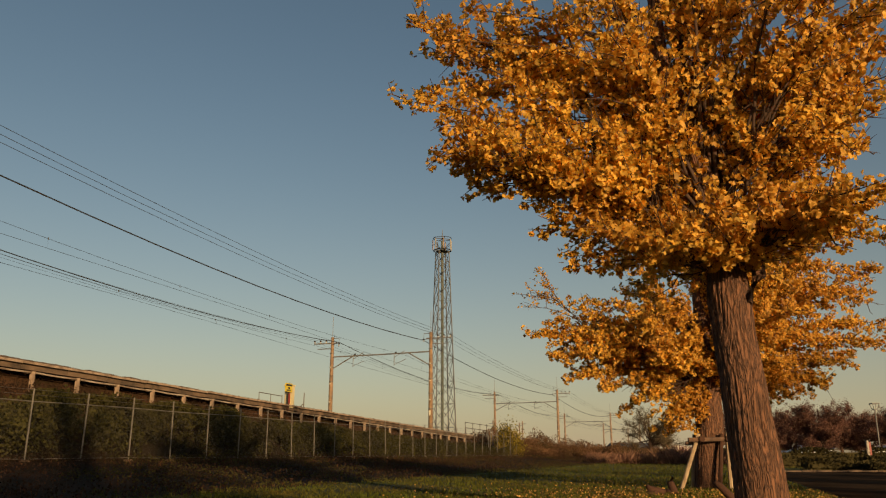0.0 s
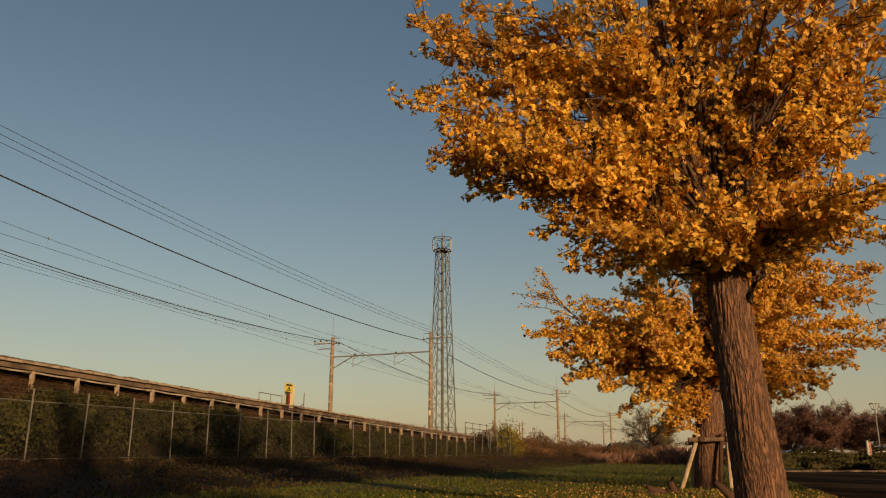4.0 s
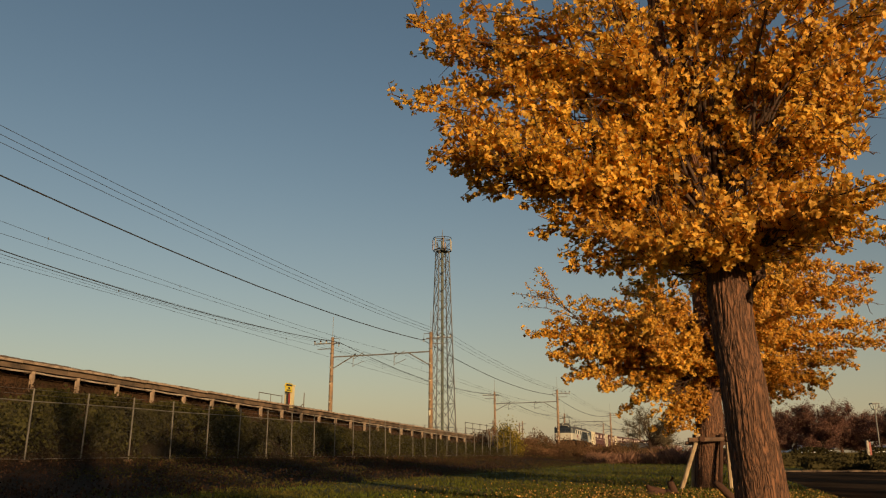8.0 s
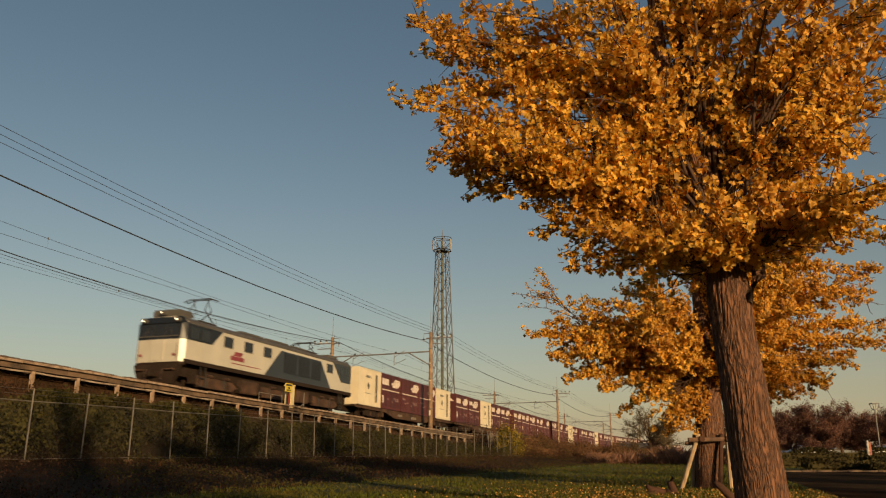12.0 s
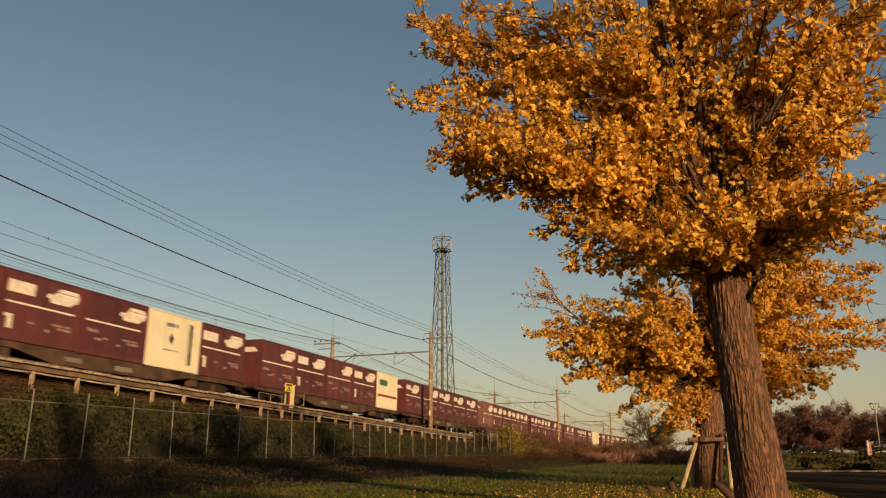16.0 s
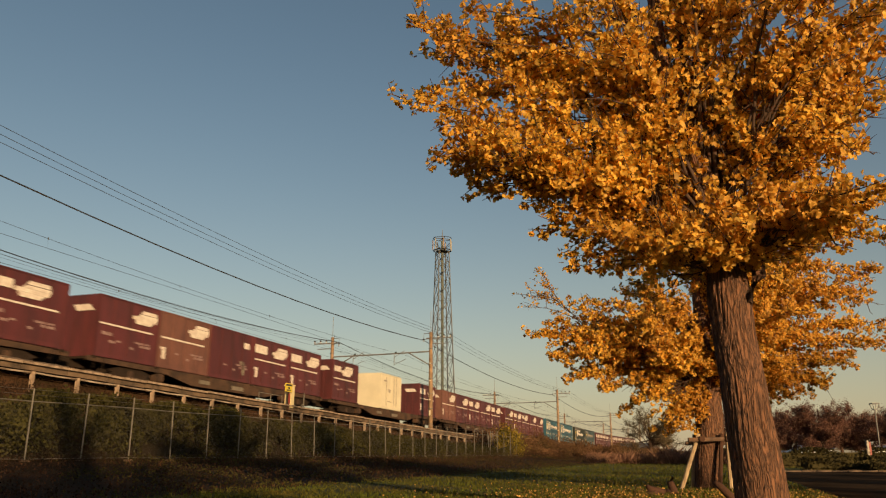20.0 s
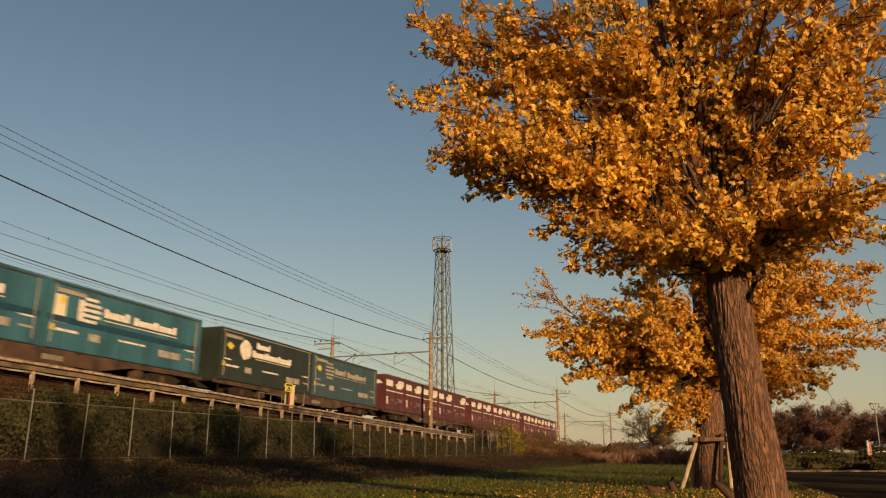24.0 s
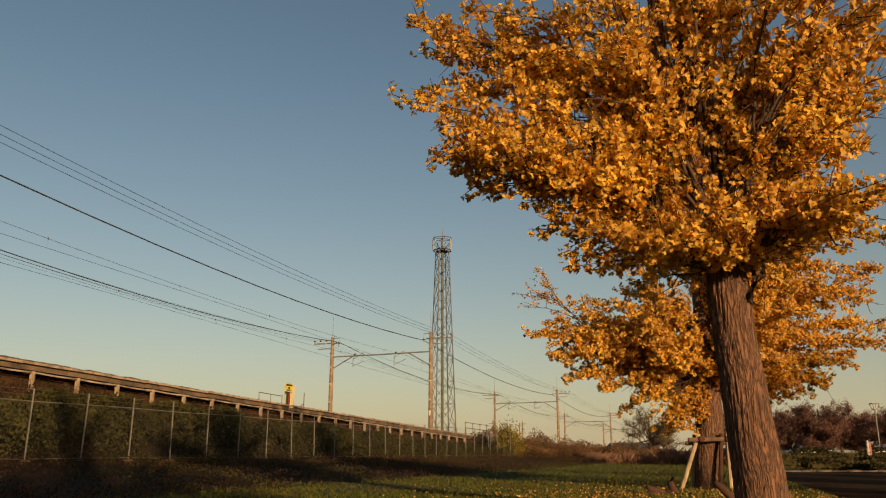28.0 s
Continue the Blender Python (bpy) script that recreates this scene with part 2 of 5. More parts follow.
M_MAROON = mat("maroon_paint", (0.1, 0.021, 0.022), 0.5, scale=1.4, color2=(0.055, 0.015, 0.015), random_ob=0.22, stretch=(1.3, 1.3, 0.35))
M_RUST = mat("faded_maroon", (0.165, 0.066, 0.047), 0.7, scale=1.2, color2=(0.085, 0.034, 0.028), random_ob=0.12, stretch=(1, 1, 0.4))
M_WHITE = mat("white_marking", (0.68, 0.6, 0.52), 0.55, scale=5, color2=(0.5, 0.4, 0.34))
M_FAINT = mat("worn_white_marking", (0.3, 0.2, 0.18), 0.6, scale=6, color2=(0.15, 0.075, 0.07))
M_CREAM = mat("cream_panel", (0.64, 0.55, 0.4), 0.45, scale=0.9, var=0.14)
M_TEAL = mat("teal_panel", (0.034, 0.105, 0.14), 0.45, scale=0.8, color2=(0.02, 0.062, 0.088), stretch=(1.3, 1.3, 0.4))
M_DEEP = mat("deep_blue_panel", (0.01, 0.042, 0.07), 0.45, scale=0.8, var=0.3)
M_BLUEGREY = mat("weathered_blue_panel", (0.032, 0.056, 0.066), 0.55, scale=0.8, color2=(0.03, 0.05, 0.056), stretch=(1.3, 1.3, 0.4))
M_GRIMY = mat("grimy_cream", (0.36, 0.3, 0.24), 0.6, scale=4, color2=(0.2, 0.15, 0.12))
M_GREEN = mat("dark_green_panel", (0.02, 0.026, 0.017), 0.5, scale=0.8, color2=(0.014, 0.016, 0.012))
M_SIGN_G = mat("sign_green", (0.03, 0.12, 0.08), 0.5, scale=3)
M_LOCO_W = mat("locomotive_white", (0.47, 0.43, 0.36), 0.35, scale=0.7, var=0.14)
M_LOCO_G = mat("locomotive_glossy_white", (0.47, 0.43, 0.36), 0.22, scale=0.7, var=0.14)
M_LOCO_B = mat("locomotive_blue_grey", (0.03, 0.036, 0.045), 0.4, scale=0.7, var=0.15)
M_LOCO_F = mat("locomotive_front_dark", (0.013, 0.015, 0.019), 0.4, scale=0.7, var=0.15)
M_LOCO_D = mat("locomotive_roof", (0.08, 0.072, 0.064), 0.7, scale=1.2)
M_GLASS = mat("cab_glass", (0.02, 0.022, 0.025), 0.06, scale=2)
M_LOGO = mat("logo_maroon", (0.22, 0.04, 0.05), 0.5, scale=3)
M_LAMP = mat("headlamp", (1.0, 0.86, 0.62), 0.3, scale=2, emit=3.0)
M_YELLOW = mat("yellow_sign", (0.62, 0.46, 0.05), 0.5, scale=4)
M_BLACK = mat("black_paint", (0.02, 0.02, 0.02), 0.6, scale=4)
M_BEIGE = mat("beige_cabinet", (0.62, 0.5, 0.28), 0.55, scale=2, var=0.15)
M_WOOD = mat("weathered_stake", (0.42, 0.3, 0.18), 0.85, scale=3, color2=(0.26, 0.17, 0.1), bump=0.4, stretch=(3, 3, 0.4))
M_BAR = mat("dark_stake", (0.17, 0.09, 0.05), 0.85, scale=3, color2=(0.08, 0.045, 0.03), bump=0.4, stretch=(3, 3, 0.4))
M_STUMP = mat("dead_wood", (0.075, 0.036, 0.023), 0.9, scale=5, bump=0.6, bump_scale=30, spec=0.15)
M_ASPHALT = mat("asphalt", (0.06, 0.04, 0.027), 0.95, scale=0.6, bump=0.3, bump_scale=120, color2=(0.03, 0.02, 0.013), spec=0.0)
M_HEDGE = mat("hedge_leaf", (0.06, 0.046, 0.015), 0.8, scale=0.5, island=0.45, translucent=0.2, spec=0.15)
M_FARTREE = mat("far_leaf", (0.22, 0.105, 0.075), 0.9, scale=0.2, color2=(0.15, 0.075, 0.055), island=0.4, translucent=0.3, spec=0.15)
M_FARTREE_G = mat("far_leaf_olive", (0.2, 0.15, 0.085), 0.9, scale=0.2, island=0.3, translucent=0.45, spec=0.15)
M_CARPAINT = mat("car_paint_white", (0.7, 0.7, 0.7), 0.25, scale=2, var=0.05)
M_CARDARK = mat("car_paint_dark", (0.06, 0.065, 0.075), 0.25, scale=2, var=0.1)
M_TYRE = mat("tyre_rubber", (0.02, 0.02, 0.02), 0.85, scale=6)
M_BALLAST = mat("ballast", (0.16, 0.11, 0.08), 0.95, scale=4, color2=(0.08, 0.06, 0.045), bump=1.0, bump_scale=14, spec=0.15)
M_ROOF = mat("house_roof", (0.05, 0.05, 0.055), 0.7, scale=1)
M_PLASTER = mat("house_wall", (0.14, 0.12, 0.1), 0.9, scale=1)
M_RED = mat("red_band", (0.26, 0.045, 0.03), 0.6, scale=3)

rng = np.random.default_rng(7)


def leaf_mesh(name, places, size, material, up=0.3, long=1.0, seed=1, spread=0.5, face=None, lean=None, plain=True):
    """Leaves at the places, each a small folded fan; lean gives their directions and face the way that they are turned."""
    r = np.random.default_rng(seed)
    p = np.asarray(places, np.float64)
    n = len(p)
    if lean is None:
        d = r.normal(size=(n, 3))
        d[:, 2] += up
    else:
        d = np.asarray(lean, np.float64) + 0.2 * r.normal(size=(n, 3))
    d /= np.linalg.norm(d, axis=1)[:, None]
    e = r.normal(size=(n, 3))
    a = np.cross(np.asarray(face) + 0.45 * e, d) if face is not None else np.cross(d, e)
    a /= np.linalg.norm(a, axis=1)[:, None] + 1e-9
    c = np.cross(d, a)
    sz = size * (0.6 + 0.75 * r.random(n))[:, None]
    cup = c * sz * (0.05 + 0.25 * r.random(n))[:, None]
    left = p + d * sz * 0.55 * long + a * sz * spread + cup
    lt = p + d * sz * 0.98 * long + a * sz * spread * 0.55 - cup * 0.4
    rt = p + d * sz * 0.94 * long - a * sz * spread * 0.55 - cup * 0.4
    right = p + d * sz * 0.5 * long - a * sz * spread + cup
    if plain:
        v = np.stack([p, left, (lt + rt) * 0.5, right], 1).reshape(-1, 3)
        i = np.arange(n) * 4
        return raw_mesh(name, v, np.concatenate([np.stack([i, i + 1, i + 2], 1), np.stack([i, i + 2, i + 3], 1)]), material)
    notch = p + d * sz * 0.8 * long - cup * 0.2
    v = np.stack([p, left, lt, notch, rt, right], 1).reshape(-1, 3)
    i = np.arange(n) * 6
    f = np.concatenate([np.stack([i, i + k, i + k + 1], 1) for k in (1, 2, 3, 4)])
    return raw_mesh(name, v, f, material)


def blade_mesh(name, places, height, width, material, lean=0.5, seed=1):
    """Grass blades or stalks: one bent triangle pair each."""
    r = np.random.default_rng(seed)
    p = np.asarray(places, np.float64)
    n = len(p)
    h = (np.asarray(height) * (0.5 + r.random(n)))[:, None]
    w = r.random(n) * 2 * math.pi
    side = np.stack([np.cos(w), np.sin(w), np.zeros(n)], 1) * width
    bend = np.stack([r.normal(size=n), r.normal(size=n), np.zeros(n)], 1) * lean * h
    up = np.zeros((n, 3))
    up[:, 2:] = h
    v = np.stack([p - side, p + side, p + up * 0.6 + bend * 0.4 + side * 0.6, p + up + bend], 1).reshape(-1, 3)
    i = np.arange(n) * 4
    f = np.concatenate([np.stack([i, i + 1, i + 2], 1), np.stack([i, i + 2, i + 3], 1)])
    return raw_mesh(name, v, f, material)


# ---- ground and bank ----
def bank_z(s, lat):
    """Height of the ground across the bank at one distance along the track."""
    top = rail_z(s) - 0.45
    if s < 76:
        k = min(1.0, (76 - s) / 6)
        top += k * min(0.0, deck_z(s) - 0.48 - top)
    foot = 0.5
    knots = [(-400, 0.0), (5.5, 0.0), (9.5, 0.06), (17.4, 0.4), (18.4, foot), (21.5, top - 0.85), (22.3, top - 0.55), (23.1, top + 0.38), (23.8, top + 0.22), (31.5, top), (36, 0.0), (900, 0.0)]
    for (a, za), (b, zb) in zip(knots, knots[1:]):
        if lat <= b:
            k = (lat - a) / (b - a)
            return max(0.0, za + (zb - za) * k)
    return 0.0


def build_ground():
    lats = [-900, -300, -100, -40, -20, -8, 0, 3, 5.5, 7, 8.5, 10, 12, 14, 16, 17.4, 18.4, 19.4, 20.5, 21.5, 22.3, 23.1, 23.8, 27, 31.5, 33.5, 36, 42, 70, 150, 400, 1500]
    ss = [-520, -300, -120, -60, -40, -30] + list(range(-20, 170, 3)) + [180, 200, 230, 270, 400, 600, 760, 800, 2500]
    v, f = [], []
    for s in ss:
        for lat in lats:
            sc = min(s, 230)
            z = bank_z(sc, lat) * (1.0 if s < 770 else 0.0)
            if 5 < lat < 22 and -60 < s < 230:
                z += 0.12 * noise.noise((s * 0.35, lat * 0.5, 3)) * (0.5 if lat < 16 else 1)
            p = FW * s + LT * lat
            v.append((p.x, p.y, z))
    n = len(lats)
    for i in range(len(ss) - 1):
        for j in range(n - 1):
            f.append((i * n + j, (i + 1) * n + j, (i + 1) * n + j + 1, i * n + j + 1))
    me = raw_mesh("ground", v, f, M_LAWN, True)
    me.materials.append(M_SOIL_SHADED)
    me.materials.append(M_SOIL_LIT)
    # brighter sunlit soil on the upper slope, darker shaded soil at the foot
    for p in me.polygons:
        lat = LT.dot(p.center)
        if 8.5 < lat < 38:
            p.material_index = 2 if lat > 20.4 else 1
    tagged(new("ground", me), "green lawn with a weedy railway bank beyond it", "ground", kind="structure")


build_ground()


def lawn_places(n, y0, y1, seed, power=1.6):
    r = np.random.default_rng(seed)
    y = y0 + (y1 - y0) * r.random(n) ** power
    x = (r.random(n) * 1.3 - 0.62) * y
    lat = LT.x * x + LT.y * y
    keep = (lat < 8.6 + r.normal(size=n) * 0.5) & ~((x > 4.3 + 0.32 * (y - 7)) & (y > 6) & (y < 40))
    x, y, lat = x[keep], y[keep], lat[keep]
    return np.stack([x, y, np.clip((lat - 5.5) * 0.013, 0, 0.06)], 1)


pl = lawn_places(230000, 8, 110, 3, 2.3)
solid("lawn_grass", blade_mesh("lawn_grass", pl, 0.042 + 0.0006 * pl[:, 1], 0.01, M_GRASS, seed=4), M_GRASS, "short green lawn grass with yellowing tips", "grass", kind="stuff")
pl = lawn_places(52000, 8, 40, 9, 2.2)
pl = pl[(pl[:, 0] > 0.5 + 0.06 * pl[:, 1] + 1.2 * rng.normal(size=len(pl)))]
pl = pl[pl[:, 1] < 14.5 + 3.5 * np.abs(rng.normal(size=len(pl)))]
pl[:, 2] += 0.032
solid("fallen_leaves", leaf_mesh("fallen_leaves", pl, 0.032, M_FALLEN, up=0.1, seed=5), M_FALLEN, "fallen yellow leaves scattered on the lawn", "leaves", kind="stuff")


def undergrowth(name, n, s0, s1, l0, l1, hfun, size, material, label, seed, blade=False, patch=0.0, pscale=0.25):
    r = np.random.default_rng(seed)
    s = s0 + (s1 - s0) * r.random(n) ** 1.25
    lat = l0 + (l1 - l0) * r.random(n)
    out, hs = [], []
    for a, b, u in zip(s, lat, r.random(n)):
        k = noise.noise((a * pscale, b * pscale * 1.6, seed * 3.1))
        if k < patch:
            continue
        h = hfun(a, b) * (0.35 + 1.3 * max(0.0, k - patch + 0.25))
        z = bank_z(a, b)
        q = FW * a + LT * b
        out.append((q.x, q.y, z + (0 if blade else h * u ** 0.7)))
        hs.append(h)
    if blade:
        me = blade_mesh(name, out, np.array(hs), 0.006, material, 0.35, seed)
    else:
        me = leaf_mesh(name, out, size, material, seed=seed)
    solid(name, me, material, label, "undergrowth", kind="stuff")


def slope_h(s, l):
    return max(0.3, (1.0 - 0.2 * (l - 18.6)) * (1.0 if s < 36 else max(0.55, 1.0 - 0.02 * (s - 36))))


def far_h(s, l):
    """Brush on the far bank: tallest along its upper edge, lower with distance."""
    crest = max(0.0, 1 - abs(l - 20.8) / 2.2)
    k = max(0.25, 1 - max(0.0, s - 78) / 90) * min(1.0, max(0.3, (s - 68) / 4))
    return (0.45 + 1.25 * crest) * k + (0.5 if l < 14 else 0.0)


undergrowth("slope_shrubs", 150000, 4, 72, 18.4, 21.9, slope_h, 0.085, M_WEED_G, "dark olive shrubs on the bank behind the fence", 11, patch=-0.22, pscale=0.5)
undergrowth("slope_dead_leaves", 40000, 4, 72, 20.6, 22.9, lambda s, l: 0.28, 0.05, M_WEED_R, "reddish brown dead leaves high on the bank", 12, patch=-0.4, pscale=0.5)
undergrowth("foot_weeds", 40000, 5, 80, 8.3, 18.2, lambda s, l: 0.1 + 0.035 * (l - 10.6), 0.045, M_WEED_G, "dark green weeds at the foot of the fence", 13, patch=-0.1)
undergrowth("foot_dry_weeds", 16000, 5, 90, 8.3, 18.0, lambda s, l: 0.1 + 0.01 * (l - 10.6), 0.03, M_WEED_B, "thin dead weeds at the foot of the fence", 14, blade=True, patch=0.0)
undergrowth("far_bank_shrubs", 60000, 72, 150, 12, 22.6, lambda s, l: 0.7 * far_h(s, l), 0.1, M_WEED_G, "olive shrubs among the dry weeds of the bank", 16, patch=-0.05, pscale=0.22)
undergrowth("far_bank_bushes", 170000, 71, 230, 9.5, 23.0, far_h, 0.125, M_WEED_F, "soft reddish brown bushes along the far bank", 17, patch=-0.45, pscale=0.3)
undergrowth("foot_dead_leaves", 60000, 6, 100, 8.2, 18.0, lambda s, l: 0.22 if s < 45 else 0.4, 0.036, M_WEED_R, "dark reddish dead leaves among the weeds by the fence", 18, patch=-0.15, pscale=0.6)


def build_reeds():
    """Soft pinkish dry grass where the lawn ends."""
    r = np.random.default_rng(55)
    n = 46000
    x = 11.0 + 13.0 * r.random(n)
    y = 55 + 9 * r.random(n)
    h = np.array([0.25 + 0.6 * max(0.0, 0.6 + noise.noise((a * 0.55, b * 0.3, 2))) for a, b in zip(x, y)])
    k = r.random(n) < 0.2
    solid("dry_reeds", blade_mesh("dry_reeds", np.stack([x, y, np.zeros(n)], 1)[k], h[k], 0.005, M_REED, 0.3, 56), M_REED, "thin pinkish dry grass at the lawn's far edge", "reeds", kind="stuff")
    plumes = np.stack([x, y, h * r.random(n)], 1)
    solid("reed_plumes", leaf_mesh("reed_plumes", plumes, 0.075, M_REED, up=0.8, seed=57, spread=0.35), M_REED, "feathery plumes on the dry grass", "reeds", kind="stuff")


build_reeds()


def walkway_weeds():
    r = np.random.default_rng(77)
    s = 6 + 63 * r.random(11000) ** 1.2
    keep = np.array([noise.noise((a * 0.8, 0, 5)) > -0.1 for a in s])
    s = s[keep]
    lat = 22.7 + 0.25 * r.random(len(s))
    p = np.array([tuple(T(a, b, deck_z(a) + 0.04)) for a, b in zip(s, lat)])
    solid("walkway_weeds", blade_mesh("walkway_weeds", p, np.full(len(p), 0.075), 0.012, M_WEED_B, 0.6, 78), M_WEED_B, "dry weeds along the back edge of the walkway", "weeds", kind="stuff")


walkway_weeds()

# ---- walkway along the track ----
def build_walkway():
    w = tagged(new("walkway"), "weathered concrete walkway on short posts beside the track", "walkway", kind="structure")
    s = 6.0
    k = 0
    while s < 69.2:
        e = min(s + 2.03, 69.3)
        z0, z1 = deck_z(s), deck_z(e)
        a = Shape()
        jig = 0.012 * math.sin(k * 2.7)
        n = 0
        for lo, hi, l0, l1 in ((-0.26, -0.07, 22.24, 22.72), (-0.07, 0.0, 22.14, 22.72)):
            q = []
            for z, dz in ((z0, 0), (z1, 0)):
                ss = s + 0.012 if z is z0 else e - 0.012
                for lat in (l0, l1):
                    for h in (lo, hi):
                        q.append(T(ss, lat, z + h + jig))
            n = len(a.v)
            a.v += [tuple(p) for p in q]
            a.f += [tuple(n + i for i in t) for t in ((0, 1, 3, 2), (4, 6, 7, 5), (0, 4, 5, 1), (2, 3, 7, 6), (1, 5, 7, 3), (0, 2, 6, 4))]
        part("slab", a, M_CONC, w)
        # paler strip on the lip: the sunlit top edge put into the colour
        rim = Shape()
        q = [T(ss, lat, z + h + jig) for ss, z in ((s + 0.016, z0), (e - 0.016, z1)) for lat in (22.115, 22.15) for h in (-0.075, 0.006)]
        rim.v += [tuple(p) for p in q]
        rim.f += [(0, 1, 3, 2), (4, 6, 7, 5), (0, 4, 5, 1), (2, 3, 7, 6), (1, 5, 7, 3), (0, 2, 6, 4)]
        part("slab_lit_edge", rim, M_CONC_W, w)
        s, k = e, k + 1
    post = Shape().bbox(-0.062, 0.062, -0.07, 0.07, -1.0, 0.0, 0.012).box(-0.068, 0.068, -0.06, 0.33, -0.08, -0.003)
    me = post.mesh("post", M_CONC_W)
    for k in range(-8, 24):
        s = 20.86 + 2.03 * k
        p = part("post", me, M_CONC_W, w)
        p.matrix_basis = TP(s, 22.36, deck_z(s) - 0.262) @ pose(0, 0, 0, 0, 0, 3 * math.sin(k * 5.1))
    # pale thin tube slung under the slabs from post to post
    for k in range(-7, 23):
        s = 20.86 + 2.03 * k
        part("under_slab_tube", Shape().tube([T(s + 0.1 + 0.45 * q, 22.3, deck_z(s + 0.1 + 0.45 * q) - 0.315 - 0.02 * math.sin(math.pi * q / 4)) for q in range(5)], 0.032, 6), M_PALE_TUBE, w)
    # ballast shoulder behind the slabs
    b = Shape()
    for k in range(0, 116):
        s = 6 + k * 0.55
        z = deck_z(s)
        q = [T(s, 22.6, z - 0.1), T(s + 0.55, 22.6, z - 0.1)]
        h0 = 0.04 + 0.17 * min(1.0, max(0.0, 1.4 - s / 40)) + 0.06 * noise.noise((s * 1.3, 0, 0))
        h1 = 0.04 + 0.17 * min(1.0, max(0.0, 1.4 - (s + 0.55) / 40)) + 0.06 * noise.noise(((s + 0.55) * 1.3, 0, 0))
        b.poly([q[0], q[1], T(s + 0.55, 23.0, z + h1), T(s, 23.0, z + h0)])
        b.poly([T(s, 23.0, z + h0), T(s + 0.55, 23.0, z + h1), T(s + 0.55, 24.2, z - 0.25), T(s, 24.2, z - 0.25)])
    solid("ballast_shoulder", b, M_BALLAST, "brown stone ballast beside the rails", "ballast", kind="structure")


build_walkway()


def build_tracks():
    for lat0, nm in ((TRACK_LAT, "near"), (TRACK2_LAT, "far")):
        t = tagged(new("railway_track"), "steel rails on concrete sleepers in ballast", "track", group="railway tracks", kind="structure")
        for off in (-0.533, 0.533):
            r = Shape()
            n = 0
            for s in (-520, -40, 120, 135, 150, 165, 180, 760):
                for o, h in ((-0.035, -0.15), (-0.035, 0), (0.035, 0), (0.035, -0.15)):
                    r.v.append(tuple(T(s, lat0 + off + o, rail_z(s) + h)))
            for k in range(7):
                n = 4 * k
                r.f += [(n, n + 1, n + 5, n + 4), (n + 1, n + 2, n + 6, n + 5), (n + 2, n + 3, n + 7, n + 6), (n, n + 4, n + 7, n + 3)]
            part("rail", r, M_RUSTY, t)
        sl = Shape().bbox(-0.12, 0.12, -1.0, 1.0, -0.3, -0.16, 0.02).mesh("sleeper", M_CONC)
        for k in range(70):
            s = 8 + k * 1.2
            part("sleeper", sl, M_CONC, t).matrix_basis = TP(s, lat0, rail_z(s), GRADE)
    bl = Shape()
    for a, b in ((23.5, 27.1), (27.1, 31.0)):
        for s0, s1 in ((-520, -40), (-40, 120), (120, 135), (135, 150), (150, 165), (165, 180), (180, 760)):
            bl.poly([T(s0, a, rail_z(s0) - 0.2), T(s1, a, rail_z(s1) - 0.2), T(s1, b, rail_z(s1) - 0.2), T(s0, b, rail_z(s0) - 0.2)])
    solid("ballast_bed", bl, M_BALLAST, "brown stone ballast bed under the rails", "ballast", kind="structure")


build_tracks()


# ---- chain-link fence ----
def build_fence():
    f = tagged(new("fence"), "galvanised chain-link fence at the foot of the bank", "fence", kind="structure")
    pm = Shape().tube([(0, 0, -0.3), (0, 0, 2.0)], 0.024, 6).mesh("post", M_GALV)
    foot = Shape().bbox(-0.11, 0.11, -0.11, 0.11, -0.2, 0.08, 0.02).mesh("footing", M_CONC)
    S = [17.07 + 2.01 * k for k in range(-6, 27)]
    for s in S:
        z = 0.45
        p = part("post", pm, M_GALV, f)
        p.matrix_basis = TP(s, 18.2, z) @ pose(0, 0, 0, 1.2 * math.sin(s * 3), 1.2 * math.sin(s * 7), 0)
        g = part("footing", foot, M_CONC, f)
        g.matrix_basis = TP(s, 18.2, z)
    for h in (0.12, 1.66):
        part("rail", Shape().tube([T(s, 18.17, 0.45 + h + 0.012 * math.sin(s)) for s in S], 0.009 if h < 1 else 0.014, 5), M_GALV, f)
    for h in (1.82, 1.96):
        part("strand", Shape().tube([T(s, 18.17, 0.45 + h + 0.01 * math.sin(s * 3)) for s in S], 0.005, 3), M_GALV, f)
    v, fc = [], []
    w = 0.0009
    s = S[0]
    while s < S[-1]:
        for d in (1.54, -1.54):
            n = len(v)
            for a, z in ((s, 0.57), (s + d, 2.11)):
                for o in (-w, w):
                    v.append(tuple(T(a + o * 1.4, 18.16, z)))
            fc.append((n, n + 1, n + 3, n + 2))
        s += 0.075
    tagged(part("wire_mesh", raw_mesh("wire_mesh", v, fc, M_MESH), M_MESH, f), kind="stuff")


build_fence()

# ---- overhead line ----
POLE_S = [11.1 + 49.5 * k for k in range(-1, 6)]


def insulator(at, parent):
    """A white porcelain insulator under a dark cap."""
    body = part("insulator", Shape().tube([at, at + Vector((0, 0, 0.05)), at + Vector((0, 0, 0.12))], [0.04, 0.065, 0.04], 8), M_PORCELAIN, parent, "white porcelain insulator")
    part("cap", Shape().tube([at + Vector((0, 0, 0.12)), at + Vector((0, 0, 0.17)), at + Vector((0, 0, 0.26))], [0.06, 0.09, 0.04], 8), M_INSUL, body)


